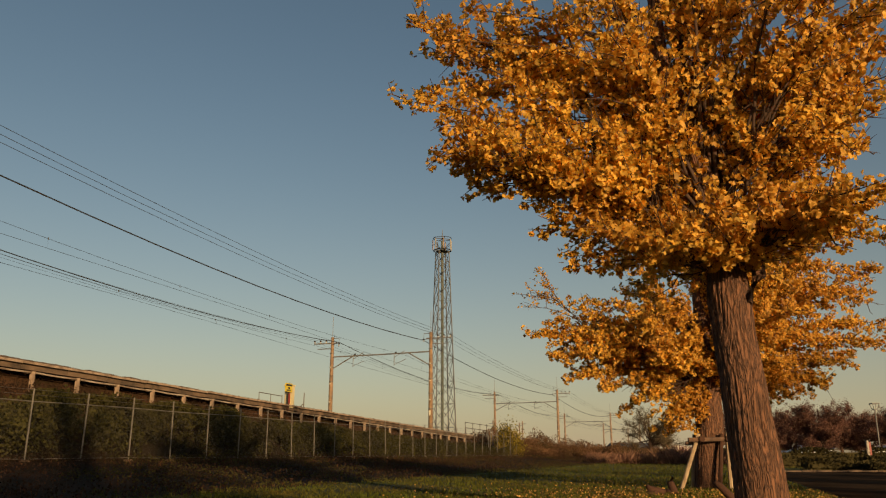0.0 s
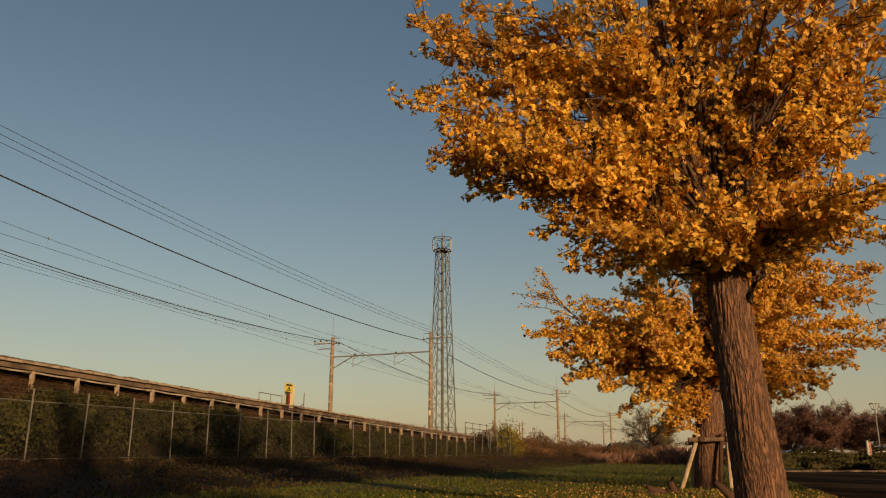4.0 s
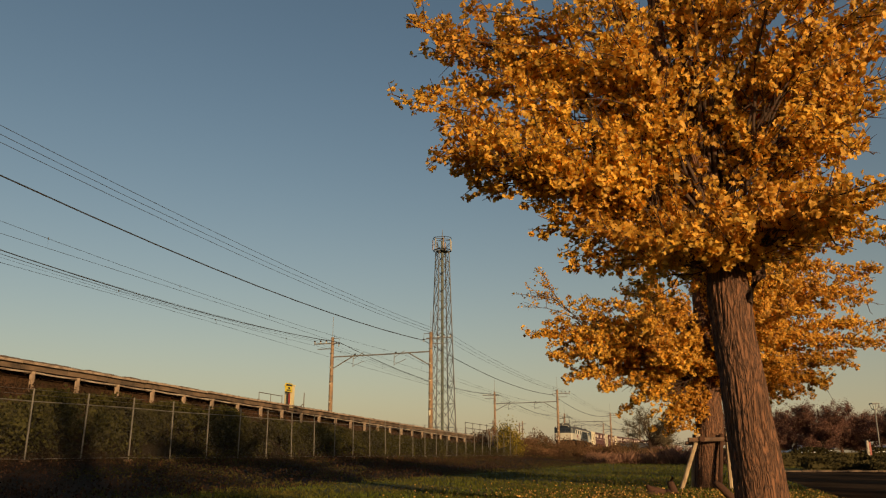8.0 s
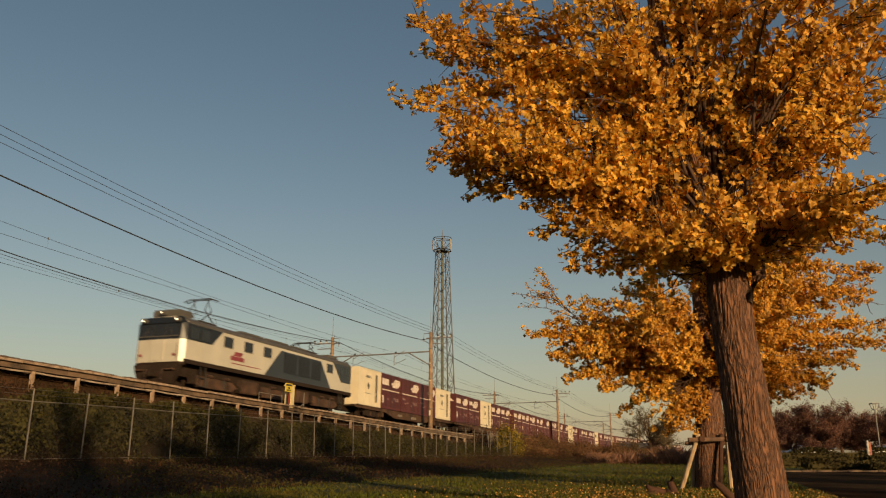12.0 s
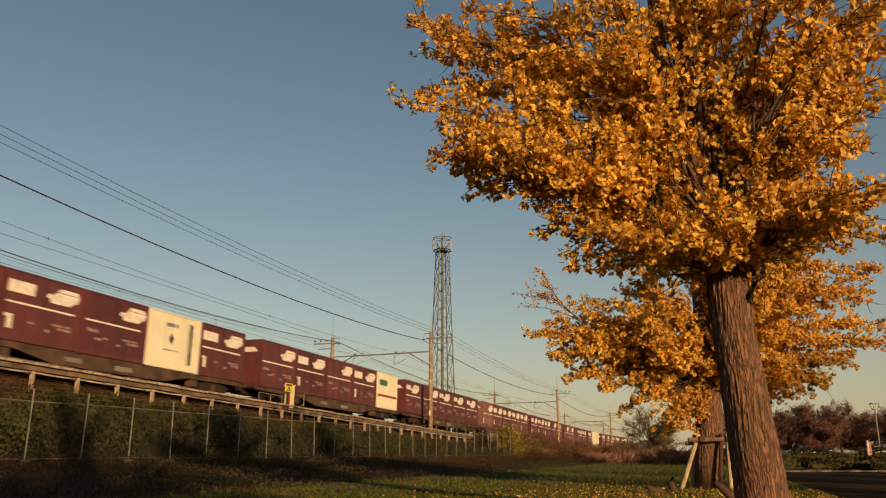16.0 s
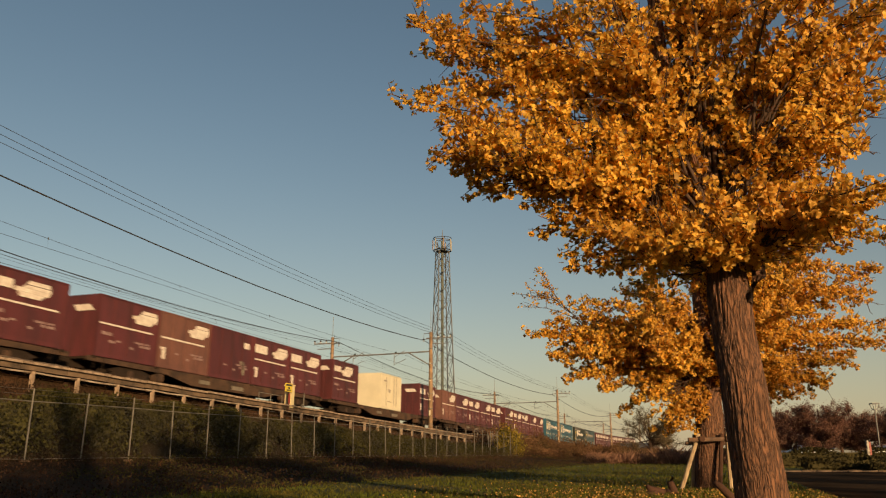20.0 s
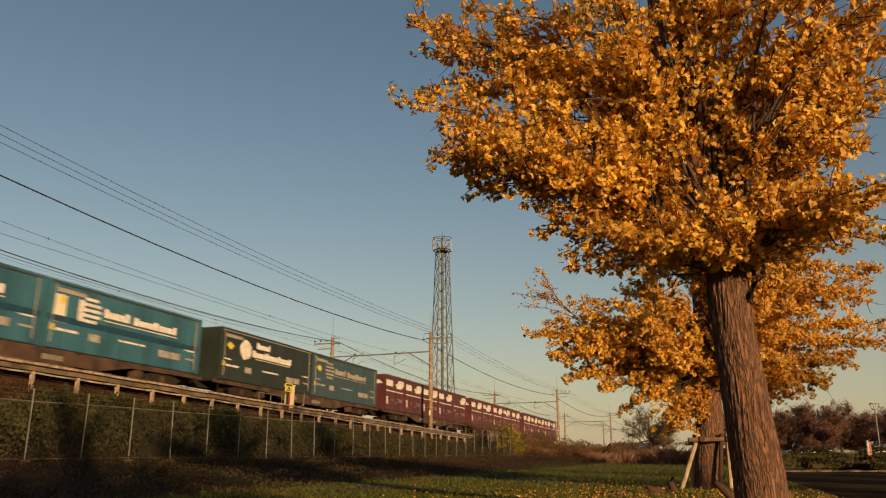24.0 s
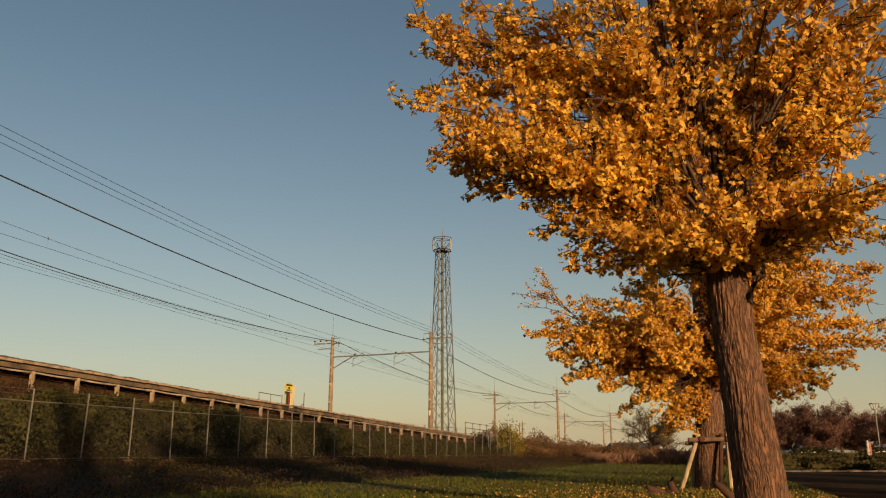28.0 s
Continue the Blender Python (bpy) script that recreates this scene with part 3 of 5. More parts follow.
def build_pole(s, lat, side):
    """side -1: the pole beside the walkway, 1: the pole beyond the tracks."""
    zr = rail_z(s)
    p = thing("catenary_pole", TP(s, lat, 0), "slender concrete catenary pole with steel cross-arms", "pole", "catenary poles")
    top = zr + 7.6
    part("shaft", Shape().tube([(0, 0, zr - 1.2), (0, 0, zr + 3), (0, 0, top)], [0.19, 0.17, 0.13], 12), M_POLE, p, smooth=True)
    part("lightning_rod", Shape().tube([(0, 0, top), (0, 0, top + 1.75)], 0.022, 5), M_STEEL, p)
    for h in (0.2, 1.4, 2.6, 3.8, 5.0, 6.2):
        part("band", Shape().tube([(0, 0, zr + h), (0, 0, zr + h + 0.07)], 0.19, 10), M_GALV, p)
    out = 1.75 * side
    part("cross_arm", Shape().box(-0.05, 0.05, min(-0.4 * side, out), max(-0.4 * side, out), top - 0.55, top - 0.46), M_STEEL, p)
    part("cross_arm", Shape().box(-0.04, 0.04, min(0, out * 0.8), max(0, out * 0.8), top - 1.0, top - 0.93), M_STEEL, p)
    for k in (0.35, 0.65, 0.97):
        insulator(Vector((0, out * k, top - 0.46)), p)
    # hoop towards the tracks that carries the feeder
    q = -side
    part("hoop", Shape().tube([(0, 0, top - 0.1), (0, 0.62 * q, top - 0.1), (0, 0.62 * q, top - 0.55), (0, 0.1 * q, top - 0.55)], 0.03, 4), M_STEEL, p)
    insulator(Vector((0, 0.62 * q, top - 0.75)), p)
    for h, w in ((0.9, 0.4), (2.1, 0.09), (3.6, 0.1), (5.0, 0.08)):
        part("sign_plate", Shape().box(-0.215, -0.205, -0.07, 0.07, zr + h, zr + h + w), M_CREAM, p)
    return p


def build_portal(s):
    zr = rail_z(s)
    b = thing("catenary_beam", TP(s, 0, 0), "thin steel catenary beam between two poles", "beam", "catenary beams")
    z = zr + 5.92
    a, e = NEAR_POLE_LAT + 0.1, FAR_POLE_LAT - 0.1
    part("beam_tube", Shape().tube([(0, a, z + 0.1), (0, (a + e) / 2, z + 0.03), (0, e, z)], 0.06, 6), M_STEEL, b)
    part("stay", Shape().tube([(0, e, z - 1.0), (0, e - 1.9, z)], 0.05, 5), M_STEEL, b)
    part("stay", Shape().tube([(0, a, z - 1.0), (0, a + 1.9, z + 0.08)], 0.05, 5), M_STEEL, b)
    for lat in (TRACK_LAT, TRACK2_LAT):
        part("drop_arm", Shape().tube([(0, lat + 0.9, z), (0, lat + 0.9, z - 0.9)], 0.03, 5), M_STEEL, b)
        part("cantilever", Shape().tube([(0, lat + 0.9, z - 0.25), (0.1, lat, z + 0.28)], 0.025, 5), M_STEEL, b)
        part("registration_arm", Shape().tube([(0, lat + 0.9, z - 0.85), (0.1, lat - 0.1, z - 0.42)], 0.022, 5), M_STEEL, b)
        part("clamp", Shape().bbox(-0.07, 0.07, lat + 0.68, lat + 0.82, z + 0.05, z + 0.2, 0.02), M_INSUL, b)


for s in POLE_S:
    build_pole(s, NEAR_POLE_LAT, -1)
    build_pole(s, FAR_POLE_LAT, 1)
    build_portal(s)


def span_wire(lat, h, sag, radius, label, ends=None, category="wire"):
    """One wire over all the spans."""
    sh = Shape()
    pts = []
    for a, b in zip(POLE_S, POLE_S[1:]):
        for k in range(12):
            u = k / 12
            s = a + (b - a) * u
            pts.append(T(s, lat, rail_z(s) + h - 4 * sag * u * (1 - u)))
    pts.append(T(POLE_S[-1], lat, rail_z(POLE_S[-1]) + h))
    sh.tube(pts, radius, 4)
    return solid("overhead_wire", sh, M_WIRE, label, category, "overhead wires")


for k in (0.35, 0.65, 0.97):
    span_wire(NEAR_POLE_LAT - 1.75 * k, 7.33, 0.55, 0.011, "thin dark power wire strung from cross-arm to cross-arm")
    span_wire(FAR_POLE_LAT + 1.75 * k, 7.33, 0.75, 0.007, "thin dark power wire beyond the tracks")
span_wire(NEAR_POLE_LAT + 0.62, 6.95, 0.85, 0.03, "thick dark sagging feeder cable")
span_wire(FAR_POLE_LAT - 0.62, 7.15, 1.0, 0.026, "thick dark sagging feeder cable beyond the tracks")


def contact_line(lat):
    c = thing("contact_line", Matrix(), "contact wire hung on droppers from a messenger wire", "wire", "contact lines")
    msg, con = [], []
    for a, b in zip(POLE_S, POLE_S[1:]):
        for k in range(12):
            u = k / 12
            s = a + (b - a) * u
            z = rail_z(s)
            hm = 5.85 - 4 * 0.55 * u * (1 - u)
            msg.append(T(s, lat, z + hm))
            con.append(T(s, lat + 0.15 * math.cos(u * 2 * math.pi), z + 5.05))
            if k % 2 == 1:
                part("dropper", Shape().tube([msg[-1], con[-1]], 0.004, 3).tube([msg[-1] - Vector((0, 0, 0.05)), msg[-1] + Vector((0, 0, 0.05))], 0.02, 4), M_WIRE, c)
    part("messenger_wire", Shape().tube(msg, 0.0085, 4), M_WIRE, c)
    part("contact_wire", Shape().tube(con, 0.0085, 4), M_WIRE, c)


contact_line(TRACK_LAT)
contact_line(TRACK2_LAT)


# ---- lattice tower ----
def build_tower():
    base_z, top_z = 1.0, 28.7
    t = thing("lattice_tower", pose(-0.1, 110, 0, 0, 0, 20), "tall steel lattice telecom tower with a ring of antennas", "tower")
    levels = 10

    def half(z):
        u = (z - base_z) / (top_z - base_z)
        return 1.5 * (1 - u) + 0.74 * u

    def corner(i, z):
        h = half(z)
        return Vector((h * (1, -1, -1, 1)[i], h * (1, 1, -1, -1)[i], z))
    zs = [base_z + (top_z - base_z) * (1 - (1 - k / levels) ** 1.15) for k in range(levels + 1)]
    for i in range(4):
        part("leg", Shape().tube([corner(i, base_z), corner(i, top_z)], [0.085, 0.065], 6), M_TOWER, t)
    for i in range(4):
        j = (i + 1) % 4
        for a, b in zip(zs, zs[1:]):
            part("brace", Shape().tube([corner(i, a), corner(j, b)], 0.042, 4), M_TOWER, t)
            part("brace", Shape().tube([corner(j, a), corner(i, b)], 0.042, 4), M_TOWER, t)
            part("strut", Shape().tube([corner(i, b), corner(j, b)], 0.03, 4), M_TOWER, t)
    part("cable_ladder", Shape().box(-0.16, 0.16, -0.1, 0.1, base_z, top_z + 1.5), M_LADDER, t, "dark green cable ladder")
    for z, r in ((top_z + 0.1, 1.25), (top_z + 1.9, 1.3)):
        ring = [Vector((r * math.cos(w * math.pi / 10), r * math.sin(w * math.pi / 10), z)) for w in range(21)]
        part("ring", Shape().tube(ring, 0.075 if z < top_z + 1 else 0.045, 5), M_DARK, t)
        for w in range(4):
            part("spoke", Shape().tube([(0, 0, z), (r * math.cos(w * math.pi / 2), r * math.sin(w * math.pi / 2), z)], 0.06, 4), M_TOWER, t)
    part("platform", Shape().tube([(0, 0, top_z - 0.05), (0, 0, top_z + 0.03)], 0.9, 16), M_TOWER, t)
    for w in range(7):
        a = 2 * math.pi * w / 7
        x, y = 1.36 * math.cos(a), 1.36 * math.sin(a)
        part("antenna", Shape().bbox(x - 0.07, x + 0.07, y - 0.07, y + 0.07, top_z + 0.2, top_z + 1.7, 0.03), M_CONC_W if w % 2 else M_STEEL, t)
        part("bracket", Shape().tube([(0.2 * x, 0.2 * y, top_z + 0.3), (x, y, top_z + 1.2)], 0.035, 4), M_DARK, t)
    part("mast", Shape().tube([(0, 0, top_z), (0, 0, top_z + 3.2)], [0.12, 0.03], 6), M_TOWER, t)


build_tower()


# ---- trackside equipment ----
def build_trackside():
    s, lat = 37.75, 22.35
    z = deck_z(s)
    c = thing("signal_cabinet", TP(s, lat, z), "beige metal cabinet with a yellow sign beside the walkway", "cabinet")
    part("body", Shape().bbox(-0.18, 0.22, -0.2, 0.2, -0.12, 1.02, 0.03), M_BEIGE, c)
    part("lid", Shape().bbox(-0.21, 0.25, -0.23, 0.23, 1.02, 1.08, 0.015), M_BEIGE, c)
    part("post", Shape().bbox(-0.42, -0.34, -0.22, -0.14, -0.3, 1.15, 0.01), M_RUSTY, c)
    y = part("sign", Shape().bbox(-0.85, -0.15, -0.26, -0.22, 0.68, 1.12, 0.008), M_YELLOW, c, "yellow sign with black marks")
    part("mark", Shape().box(-0.8, -0.2, -0.268, -0.26, 0.98, 1.07), M_BLACK, y)
    part("mark", Shape().box(-0.75, -0.3, -0.268, -0.26, 0.73, 0.79), M_BLACK, y)
    part("mark", Shape().box(-0.6, -0.4, -0.268, -0.26, 0.83, 0.92), M_BLACK, y)
    part("warning_band", Shape().box(-0.46, -0.3, -0.245, -0.221, 0.05, 0.6), M_RED, c)
    h = thing("handrail", TP(34.9, 22.4, deck_z(34.9)), "low grey steel handrail on the walkway", "handrail")
    for x in (0, 1.1, 2.2):
        part("upright", Shape().tube([(x, 0, -0.05), (x, 0, 0.42)], 0.02, 5), M_GALV, h)
    part("top_rail", Shape().tube([(0, 0, 0.42), (2.2, 0, 0.36)], 0.022, 5), M_GALV, h)
    a = thing("marker_post", TP(41.0, 23.3, deck_z(41.0)), "thin grey metal marker post with a bent stay", "post")
    part("shaft", Shape().tube([(0, 0, -0.3), (0, 0, 1.0)], 0.03, 5), M_GALV, a)
    part("stay", Shape().tube([(-0.9, 0, -0.1), (-0.1, 0, 0.35)], 0.03, 5), M_GALV, a)
    # stair rails and the concrete block at the end of the walkway
    b = thing("concrete_block", TP(73.0, 21.3, 2.3), "pale concrete block at the end of the walkway", "block")
    part("body", Shape().bbox(-0.62, 0.62, -0.5, 0.5, -0.5, 0.22, 0.05), M_CONC_W, b)
    r = thing("steel_railing", TP(68.5, 22.6, rail_z(68.5) - 0.3), "rusty steel railing beside the track", "railing")
    for k in range(5):
        x = k * 2.2
        part("upright", Shape().tube([(x, 0, -0.6), (x, 0, 1.15)], 0.025, 5), M_RUSTY, r)
    for hh in (0.65, 1.12):
        part("rail", Shape().tube([(0, 0, hh), (9.0, 0, hh - 0.1)], 0.022, 5), M_RUSTY, r)
    for k in range(4):
        q = thing("fence_stake", TP(69.0 + 1.35 * k, 20.6, 0.9 + 0.05 * k), "leaning grey metal fence stake in the weeds", "stake", "fence stakes")
        part("shaft", Shape().tube([(0, 0, -0.3), (0.15 * math.sin(k * 2), 0.06, 1.7)], 0.026, 5), M_STEEL, q)


build_trackside()

SHRUB_S = 69.6
r_ = np.random.default_rng(31)
n_ = 7000
u_ = r_.normal(size=(n_, 3)) * np.array([0.62, 0.5, 0.6])
c_ = T(SHRUB_S, 18.9, 1.5)
sl_ = u_ @ np.array([[FW.x, FW.y, 0], [LT.x, LT.y, 0], [0, 0, 1]]) + np.array([c_.x, c_.y, c_.z])
sl_[:, 2] -= 0.6 * u_[:, 0]
solid("yellow_shrub", leaf_mesh("yellow_shrub", sl_, 0.12, M_WEED_Y, seed=32), M_WEED_Y, "yellow-green leafy shrub beside the railing", "shrub")


# ---- trees ----
def limb_path(a, b, sag=0.12, n=7, seed=0):
    """A slightly crooked line from a to b, rising first and then levelling."""
    a, b = Vector(a), Vector(b)
    L = (b - a).length
    out = []
    for k in range(n):
        u = k / (n - 1)
        p = a.lerp(b, u) + Vector((0, 0, sag * L * math.sin(math.pi * u)))
        w = 0.045 * L * math.sin(math.pi * u)
        p += Vector((noise.noise((seed * 3.7, u * 3, 1)), noise.noise((seed * 3.7, u * 3, 5)), noise.noise((seed * 3.7, u * 3, 9)))) * w
        out.append(p)
    return out


def along(path, u):
    x = u * (len(path) - 1)
    i = min(int(x), len(path) - 2)
    return path[i].lerp(path[i + 1], x - i)


def ginkgo(name_m, trunk, radii, tips, label, leaf, per_spur, seed, limb_r=0.05, spur=0.06, side=4.2, inner=0.25, start=(0.55, 1.0), rise=0.25, stem_clear=0.0, fine=True, hole=-0.34, sunward=0.25):
    """A yellow ginkgo: ridged trunk, limbs to the given tips, side branches, and short spurs along them that each hold a tuft of fan leaves."""
    r = random.Random(seed)
    t = thing("ginkgo_tree", name_m, label, "tree", "row of ginkgo trees")
    # trunk with bark ridges
    sh = Shape()
    seg, rings = (150, 190) if fine else (24, 30)
    path = [Vector(p) for p in trunk]
    for i in range(rings):
        u = i / (rings - 1)
        c = along(path, u)
        x = u * (len(radii) - 1)
        j = min(int(x), len(radii) - 2)
        rad = radii[j] + (radii[j + 1] - radii[j]) * (x - j)
        for k in range(seg):
            w = 2 * math.pi * k / seg
            tw_ = w + 0.25 * noise.noise((c.z * 1.1, seed, 0.3))
            e1 = noise.noise((math.cos(tw_) * 7.5 + seed, math.sin(tw_) * 7.5, c.z * 1.5))
            e2 = noise.noise((math.cos(tw_) * 15, math.sin(tw_) * 15 + seed, c.z * 3.0))
            rid = 1.1 - 3.2 * abs(e1) + 0.7 - 2.2 * abs(e2) + 0.5 * noise.noise((math.cos(w) * 20, math.sin(w) * 20, c.z * 9))
            q = rad * (1 + 0.034 * rid)
            sh.v.append((c.x + q * math.cos(w), c.y + q * math.sin(w), c.z))
    for i in range(rings - 1):
        for k in range(seg):
            a0, a1 = i * seg + k, i * seg + (k + 1) % seg
            sh.f.append((a0, a1, a1 + seg, a0 + seg))
    part("trunk", sh, M_BARK, t, smooth=True)
    tw = Shape()
    gauss = lambda k=1.0: Vector((r.gauss(0, k), r.gauss(0, k), r.gauss(0, k)))

    def stem_x(z):
        for p, q in zip(path, path[1:]):
            if p.z <= z <= q.z:
                return p.lerp(q, (z - p.z) / (q.z - p.z)).x
        return path[-1].x

    count = 0
    for li, tip in enumerate(tips):
        tip = Vector(tip)
        u0 = start[0] + (start[1] - start[0]) * r.random()
        a = along(path, min(1.0, max(start[0], u0)))
        if a.z > tip.z + 0.4:
            a = along(path, start[0])
        lp = limb_path(a, tip, 0.08, 10, seed * 50 + li)
        L = (tip - a).length
        r0 = limb_r * (0.5 + 0.25 * L / 3)
        part("limb", Shape().tube(lp, [r0 * (1 - 0.88 * k / 9) for k in range(10)], 6), M_TWIG, t, smooth=True)
        runs = [(lp, 0.3, 1.0)]
        nb = max(3, int(L * side))
        for k in range(nb):
            u = inner + (0.97 - inner) * (k + r.random()) / nb
            p = along(lp, u)
            fwd = (along(lp, min(1.0, u + 0.08)) - along(lp, max(0.0, u - 0.08))).normalized()
            out = gauss()
            out = (out - fwd * out.dot(fwd)).normalized()
            d = (fwd * 0.75 + out * 0.85 + Vector((0, 0, rise))).normalized()
            ln = (0.2 + 0.5 * r.random()) * (1.3 - 0.85 * u) * min(1.15, 0.45 + L / 4)
            e = p + d * ln
            mid = p.lerp(e, 0.5) + gauss(0.03) - Vector((0, 0, 0.02))
            bare = r.random() < 0.05
            tip_on = d * (0.3 * ln if bare else 0.03)
            tw.tube([p, mid, e + tip_on], [0.009, 0.0065, 0.003], 4)
            runs.append(([p, mid, e], 0.08, 0.6 if bare else 1.0))
        pts, face, lean = [], [], []
        for run, u0, u1 in runs:
            length = sum((q - p).length for p, q in zip(run, run[1:])) * (u1 - u0)
            n = max(2, int(length / spur))
            for k in range(n):
                c = along(run, u0 + (u1 - u0) * (k + r.random() * 0.7) / n)
                if noise.noise(c * 1.7 + Vector((seed, 0, 0))) < hole:
                    continue
                if stem_clear and c.y < 0.15 and 3.5 < c.z < 5.1 and abs(c.x - stem_x(c.z)) < 0.24 and r.random() < stem_clear:
                    continue
                way = gauss().normalized()
                c = c + way * 0.03
                turn = Vector((c.x - path[0].x, c.y - path[0].y, 0)).normalized() * 0.5 + gauss(0.6) + Vector((0.4 * sunward, -sunward, 0.25))
                for _ in range(r.randint(*per_spur)):
                    w = (way + gauss(0.75) + Vector((0, 0, -0.45))).normalized()
                    pts.append(c + w * (leaf * (0.35 + 0.5 * r.random())))
                    lean.append(w)
                    face.append(turn + gauss(0.3))
        if not pts:
            continue
        part("foliage", leaf_mesh("foliage", pts, leaf, M_GINKGO, seed=seed * 91 + li, spread=0.66, face=face, lean=lean, plain=not fine), M_GINKGO, t, "golden orange fan-shaped leaves")
        count += len(pts)
    tagged(part("twig", tw, M_TWIG, t), kind="stuff")
    return t, count


def crown_tips(n, seed, z0, z1, prof, cx=0.0, cy=0.0, squash=1.0):
    """Limb ends spread over a crown; prof gives its radius at a height."""
    r = random.Random(seed)
    out = []
    for k in range(n):
        u = (k + 0.5) / n
        z = z0 + (z1 - z0) * u
        w = k * 2.39996 + r.uniform(-0.3, 0.3)
        q = prof(u) * (0.72 + 0.33 * r.random())
        out.append((cx + q * math.cos(w), cy + q * math.sin(w) * squash, z + r.uniform(-0.2, 0.2)))
    return out


# nearest tree, at the camera's side
TREE1 = pose(3.18, 8.5, 0)
t1_trunk = [(0.11, 0, -0.15), (0.085, 0, 0.25), (0.06, 0, 0.65), (0.022, 0, 1.05), (-0.005, 0, 1.45), (-0.048, 0, 1.9), (-0.067, 0, 2.35), (-0.07, 0, 2.9), (-0.25, 0, 3.8), (-0.62, 0, 5.3), (-0.75, 0, 8.6)]
t1_rad = [0.29, 0.256, 0.243, 0.229, 0.222, 0.213, 0.22, 0.18, 0.125, 0.08, 0.03]
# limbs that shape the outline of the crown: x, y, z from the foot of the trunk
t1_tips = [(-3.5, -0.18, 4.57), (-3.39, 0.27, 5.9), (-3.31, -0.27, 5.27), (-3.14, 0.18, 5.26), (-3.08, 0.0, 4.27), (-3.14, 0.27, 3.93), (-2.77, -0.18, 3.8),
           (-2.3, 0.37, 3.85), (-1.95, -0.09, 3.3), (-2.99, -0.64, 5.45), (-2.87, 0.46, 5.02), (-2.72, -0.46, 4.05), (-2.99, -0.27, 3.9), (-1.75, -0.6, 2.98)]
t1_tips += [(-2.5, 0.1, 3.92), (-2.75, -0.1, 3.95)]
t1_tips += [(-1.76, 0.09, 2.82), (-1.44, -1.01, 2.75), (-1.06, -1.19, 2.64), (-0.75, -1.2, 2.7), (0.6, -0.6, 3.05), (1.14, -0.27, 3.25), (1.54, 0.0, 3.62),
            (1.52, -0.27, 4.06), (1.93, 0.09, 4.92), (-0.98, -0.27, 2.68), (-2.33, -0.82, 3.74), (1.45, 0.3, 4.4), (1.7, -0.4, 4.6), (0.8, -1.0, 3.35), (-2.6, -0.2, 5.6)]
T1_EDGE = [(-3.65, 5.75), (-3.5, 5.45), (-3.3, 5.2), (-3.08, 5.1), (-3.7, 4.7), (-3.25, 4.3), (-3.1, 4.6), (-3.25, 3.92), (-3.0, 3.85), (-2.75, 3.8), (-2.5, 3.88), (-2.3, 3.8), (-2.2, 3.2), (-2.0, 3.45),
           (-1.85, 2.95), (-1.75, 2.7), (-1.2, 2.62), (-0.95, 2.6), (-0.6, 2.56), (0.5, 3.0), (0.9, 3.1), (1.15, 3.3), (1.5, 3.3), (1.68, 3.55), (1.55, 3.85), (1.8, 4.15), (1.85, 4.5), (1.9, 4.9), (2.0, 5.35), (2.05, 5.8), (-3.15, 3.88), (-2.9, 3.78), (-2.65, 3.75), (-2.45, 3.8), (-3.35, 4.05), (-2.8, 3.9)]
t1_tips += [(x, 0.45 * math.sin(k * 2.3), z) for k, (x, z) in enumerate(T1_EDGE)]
t1_tips += [p for p in crown_tips(76, 5, 2.9, 6.2, lambda u: 2.3 * (0.6 + 0.5 * u), squash=0.9) if p[1] > -0.7 or abs(p[0] + 0.4) > 1.0]
t1_tips += crown_tips(20, 9, 6.2, 9.8, lambda u: 2.9 * (1.0 - 0.75 * u))
t1_tips = [p for p in t1_tips if not (p[1] < 0.1 and abs(p[0] + 0.35) < 0.4 and 3.7 < p[2] < 5.0)]
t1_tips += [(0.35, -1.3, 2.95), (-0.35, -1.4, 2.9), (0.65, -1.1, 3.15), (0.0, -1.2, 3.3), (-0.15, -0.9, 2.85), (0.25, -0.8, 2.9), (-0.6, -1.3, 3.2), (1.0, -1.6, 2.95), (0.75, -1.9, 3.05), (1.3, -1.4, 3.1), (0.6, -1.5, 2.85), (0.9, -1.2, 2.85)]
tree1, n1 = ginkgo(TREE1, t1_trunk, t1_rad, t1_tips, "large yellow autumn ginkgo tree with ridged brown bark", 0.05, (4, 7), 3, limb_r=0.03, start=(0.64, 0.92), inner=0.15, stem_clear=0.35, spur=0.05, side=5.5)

part("limb", Shape().tube([(0.06, -0.12, 2.3), (0.2, -0.2, 2.55), (0.21, -0.2, 2.9), (0.38, -0.1, 3.7)], [0.1, 0.075, 0.06, 0.03], 9), M_BARK, tree1, smooth=True)

TREE2 = pose(5.49, 16.9, 0)
t2_trunk = [(-0.1, 0, -0.1), (-0.04, 0, 0.5), (0.04, 0, 1.1), (0.12, 0, 3.0), (0.08, 0, 6.0), (0.1, 0, 9.0)]
t2_rad = [0.25, 0.25, 0.275, 0.22, 0.12, 0.04]
t2_tips = [(-3.7, 0.0, 4.69), (-3.5, -0.27, 3.22), (-3.2, 0.18, 2.76), (-2.95, -0.36, 2.22), (-2.3, -0.73, 1.95), (-1.37, 0.0, 2.12), (-1.25, -0.5, 1.5), (-1.6, -0.36, 1.75),
           (1.48, -0.55, 1.98), (1.27, -0.91, 2.49), (2.6, -0.09, 2.13), (3.85, 0.09, 2.97), (2.9, -0.55, 2.55), (4.0, -0.09, 3.79), (4.2, 0.18, 4.7)]
